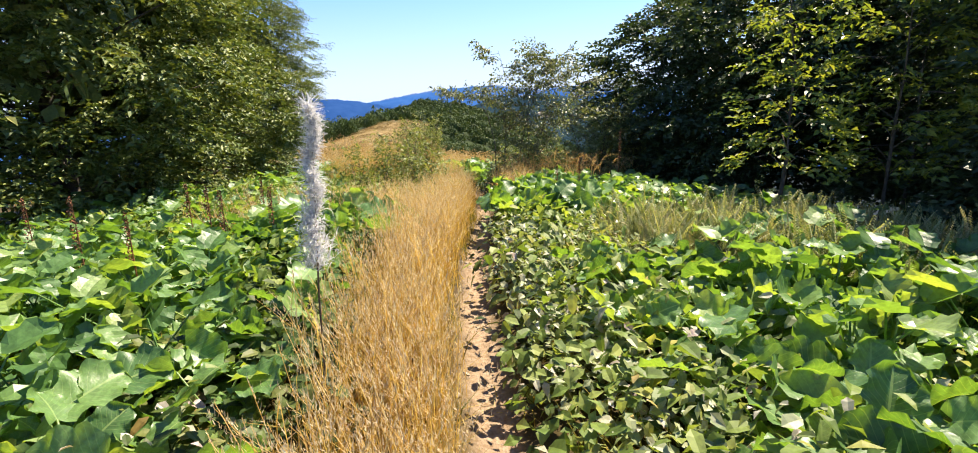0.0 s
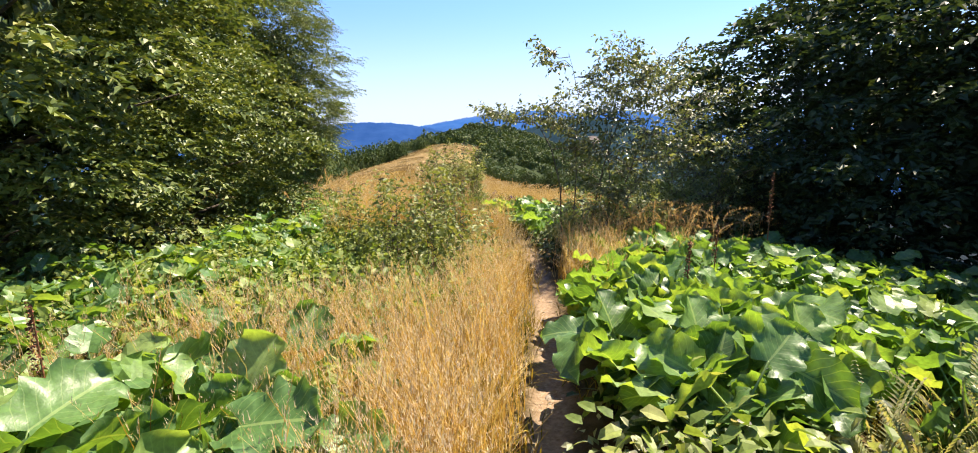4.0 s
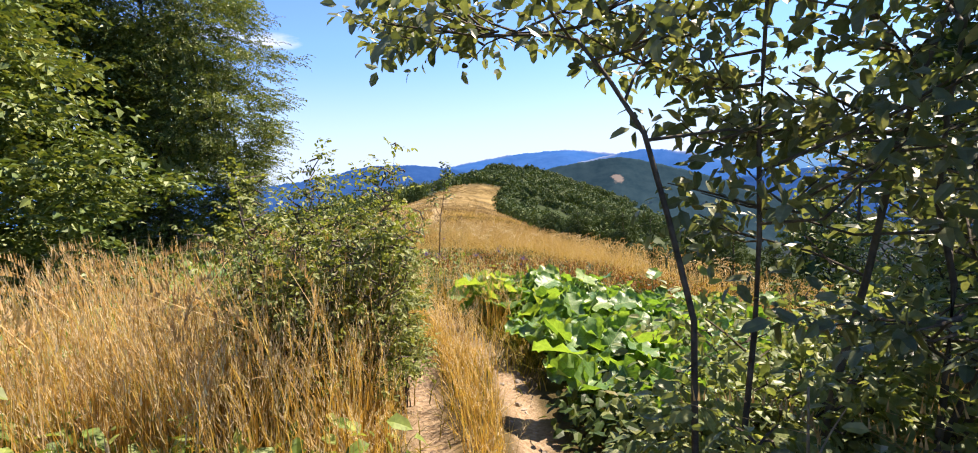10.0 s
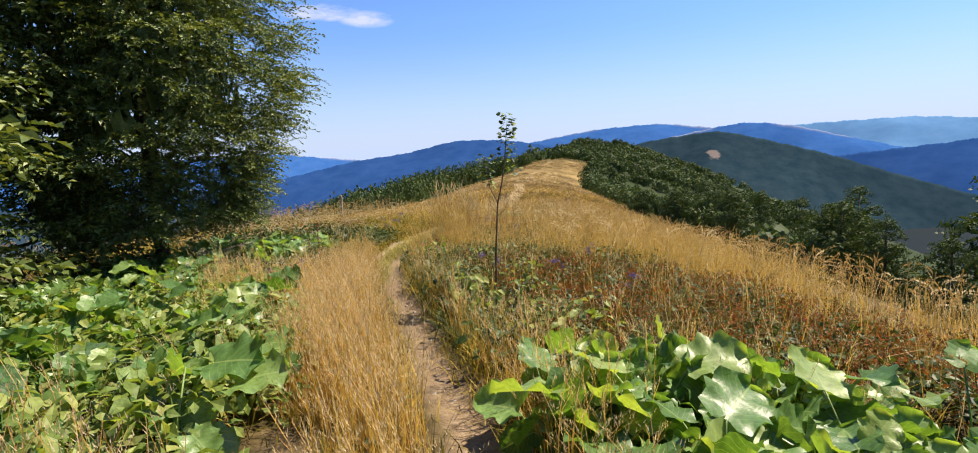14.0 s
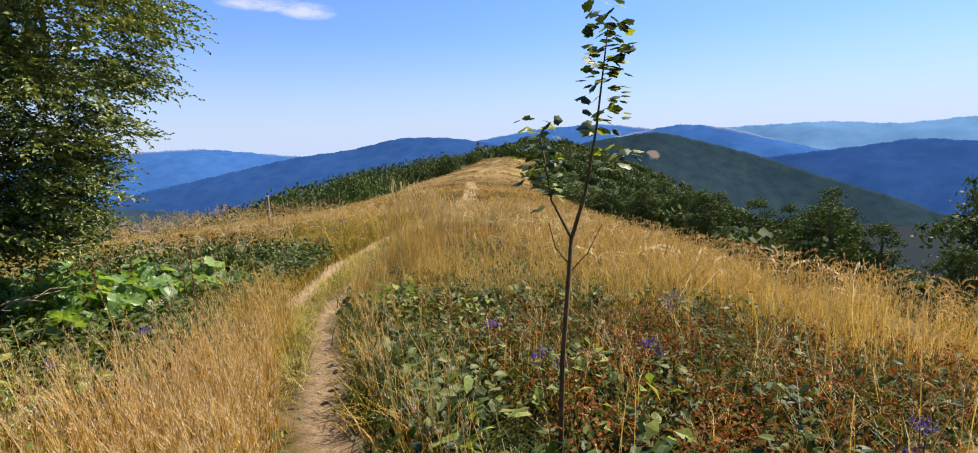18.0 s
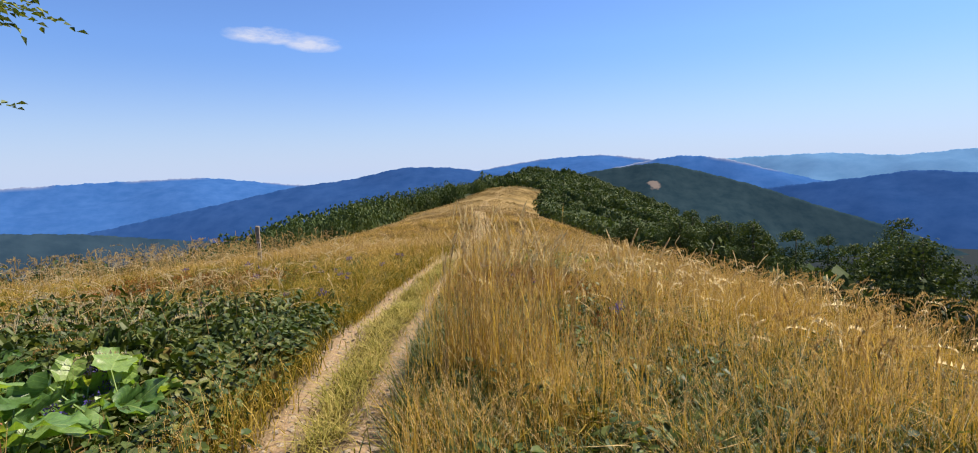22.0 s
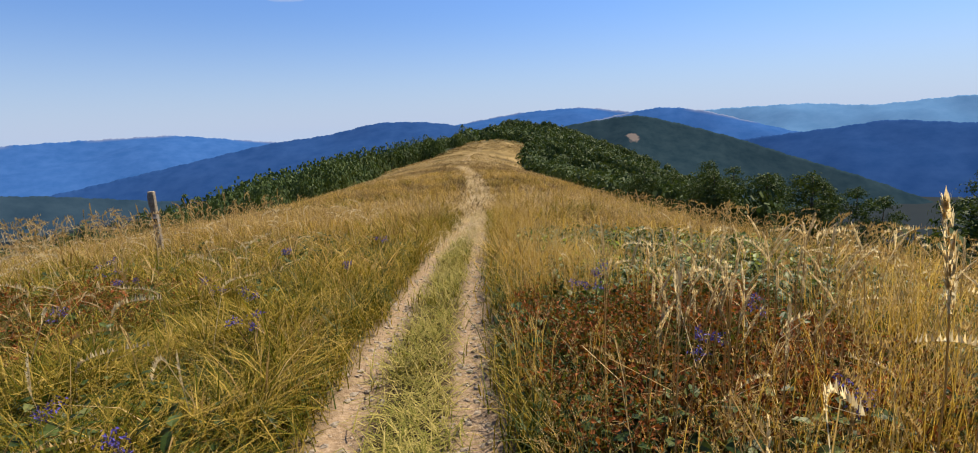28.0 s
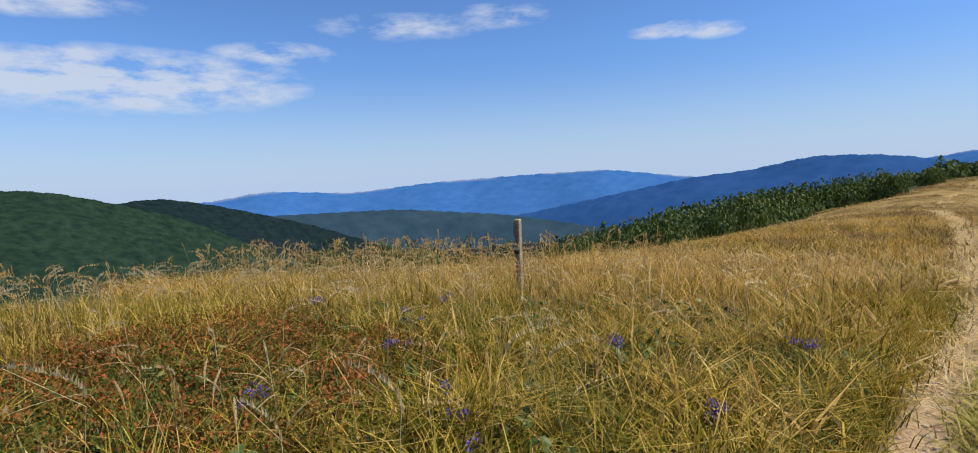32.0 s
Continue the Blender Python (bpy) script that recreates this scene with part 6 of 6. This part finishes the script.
def reed_stalk(x, y, h, seed, nod=0.5, head=0.2, yaw=None):
    """One tall reed: stem, a leaf and a slim seed head that nods over at its end."""
    r = np.random.default_rng(seed)
    t = thing("reed_stalk", (x, y, float(ground_z(x, y)) - 0.02), "straw-coloured reed stalk with a slim pale seed head", "grass", "reed stalks", yaw if yaw is not None else r.uniform(-100, 100) if 0 < x - float(rut_r(y)) < 0.7 else r.uniform(0, 360))
    lean_, ln, nod = r.uniform(0.02, 0.1) * h * (0.25 if yaw is not None else 1), head * r.uniform(0.85, 1.2), nod * r.uniform(0.4, 1.3)

    def at(q):
        k = np.clip((q * h - (h - ln * 1.7)) / (ln * 1.7), 0, 1)
        return np.stack([lean_ * q * q + nod * ln * 1.2 * k * k, 0 * q, h * q - nod * ln * 0.75 * k * k], -1)
    part("stem", tube(at(np.array([0, 0.3, 0.6, 0.8, 0.9, 0.97])), [0.003, 0.0027, 0.0023, 0.002, 0.0016, 0.0012], 4), M_reed, t)
    n = int(520 * ln) + 22
    q = 1 - ln / h * (1 - np.sort(r.uniform(0, 1, n)))
    k = (q - q[0]) / (1 - q[0])
    w = 0.006 * np.sin(np.pi * np.clip(k * 0.88 + 0.1, 0, 1)) ** 0.6
    a = r.uniform(0, 6.28, n)
    p = at(q) + np.stack([np.cos(a) * w, np.sin(a) * w, 0 * a], -1)
    d = at(np.minimum(q + 0.02, 1.02)) - at(q - 0.02)
    d /= np.linalg.norm(d, axis=1)[:, None]
    side = np.stack([-np.sin(a), np.cos(a), 0 * a], -1) * 0.003
    tip = p + d * r.uniform(0.012, 0.028, n)[:, None] + np.stack([np.cos(a), np.sin(a), 0 * a], -1) * r.uniform(0.001, 0.006, n)[:, None]
    v = np.stack([p - side, p + side, tip], 1).reshape(-1, 3)
    tagged(part("seed_head", (v, np.arange(3 * n).reshape(-1, 3)), M_reed_head, t), kind="stuff")
    part("blade", blade(h * 0.5, 0.008, h * 0.3, r.uniform(0, 6.28), 0, 0, 4), M_reed, t)


k = 0
for x0, x1, y0, y1, n, h0, h1, nod in ((1.3, 2.4, 28.0, 29.2, 8, 1.0, 1.3, 0.5), (0.8, 1.25, 29.2, 29.6, 22, 0.85, 1.15, 0.3), (1.1, 2.2, 29.3, 30.4, 30, 0.9, 1.2, 0.4), (0.5, 2.4, 25.8, 27.6, 10, 0.75, 1.15, 0.5), (0.6, 4.4, 27.2, 30.5, 24, 1.0, 1.28, 0.35), (1.5, 2.7, 29.6, 30.9, 10, 0.85, 1.12, 0.25), (1.5, 4.5, 30.5, 33.5, 16, 0.7, 1.0, 0.7),
                                       (-4.2, -1.7, 26.0, 28.6, 32, 0.85, 1.15, 1.6), (-6.5, -2.4, 28.0, 30.0, 14, 0.85, 1.1, 1.3), (-6.5, -3.4, 24.5, 27.5, 8, 0.75, 1.0, 1.4), (-5.2, -3.0, 31.0, 33.5, 20, 0.55, 0.75, 1.4), (-9.0, -2.4, 31.0, 37.0, 6, 0.6, 0.95, 1.2), (0.55, 1.45, 25.0, 25.9, 60, 1.3, 1.75, 0.3), (1.3, 2.4, 24.9, 26.2, 26, 1.15, 1.5, 0.4)):
    for _ in range(n):
        k += 1
        y = fr_.uniform(y0, y1)
        reed_stalk(float(rut_r(y)) + fr_.uniform(x0, x1), y, fr_.uniform(h0, h1), 100 + k, nod)
# a few that stand far above the rest
for x, y, h, hd in ((-1.31, 25.90, 1.68, 0.3), (-1.23, 26.80, 1.60, 0.25), (-0.77, 27.22, 1.42, 0.20), (-1.52, 27.74, 1.52, 0.16), (-0.96, 27.66, 1.46, 0.22), (-0.89, 26.44, 1.43, 0.20)):
    k += 1
    reed_stalk(x, y, h, 100 + k, 0.12, hd, 180)
# dead stems and twigs
M_dead = rough_stuff("dead_wood", [(0.3, (0.34, 0.27, 0.19)), (0.7, (0.62, 0.54, 0.42))], 30, 0.85, 0.3)
for x, y, h, bow in ((2.35, 11.35, 1.0, -0.25), (3.0, 11.3, 0.75, 0.06), (2.75, 11.1, 0.6, 0.2)):
    t = thing("dead_stalk", (x, y, float(ground_z(x, y)) - 0.03), "pale dead plant stalk in front of the willow", "plant", "dead stalks")
    part("stem", tube([(bow, -0.05, 0), (bow * 0.35, 0, h * 0.35), (0.02, 0.02, h * 0.7), (0, 0, h)], [0.009, 0.008, 0.007, 0.004], 6), M_dead, t, smooth=True)
    part("twig", tube([(0.02, 0.02, h * 0.7), (0.1, 0.03, h * 0.84), (0.15, 0.03, h * 0.92)], [0.004, 0.003, 0.002], 5), M_dead, t)
for x, y, turn_ in ((-4.9, 21.6, 30), (-5.3, 22.3, 140)):
    t = thing("dead_branch", (x, y, float(ground_z(x, y)) + 0.1), "bare dry branch leaning out from under the beech", "branch", "dead branches", turn_)
    part("bough", tube([(0, 0, 0), (0.3, 0.02, 0.3), (0.7, 0.05, 0.45), (1.1, 0.0, 0.5)], [0.016, 0.013, 0.009, 0.004], 6), M_dead, t, smooth=True)
    for q in range(6):
        a, s = 0.25 + 0.12 * q, (1 if q % 2 else -1)
        part("twig", tube([(a, 0.02, 0.28 + 0.03 * q), (a + 0.14, 0.12 * s, 0.36 + 0.03 * q), (a + 0.27, 0.2 * s, 0.38 + 0.02 * q)], [0.005, 0.004, 0.002], 5), M_dead, t)

# pebbles trodden into the ruts
def pebble(r):
    bm = bmesh.new()
    bmesh.ops.create_icosphere(bm, subdivisions=1, radius=1.0)
    for q in bm.verts:
        q.co *= r.uniform(0.75, 1.2)
    bm.verts.index_update()
    v, t = np.array([list(q.co) for q in bm.verts]), np.array([[q.index for q in f.verts] for f in bm.faces])
    bm.free()
    return v * [1, 0.8, 0.5], t


pr = np.random.default_rng(81)
PEB = [pebble(pr) for _ in range(5)]
py_ = np.concatenate([pr.uniform(0.5, 42, 500), pr.uniform(24, 40, 1400), pr.uniform(24, 40, 1400)])
px_ = np.concatenate([rut_r(py_[:1900]), rut_l(py_[1900:])]) + pr.normal(0, 0.1, len(py_))
stuff("pebbles", strew(PEB, np.stack([px_, py_, ground_z(px_, py_) + 0.002], -1), 0.006 + 0.036 * pr.uniform(0, 1, len(px_)) ** 3, 0.3, r=pr), M_stone, "small pale stones trodden into the path", "stones")
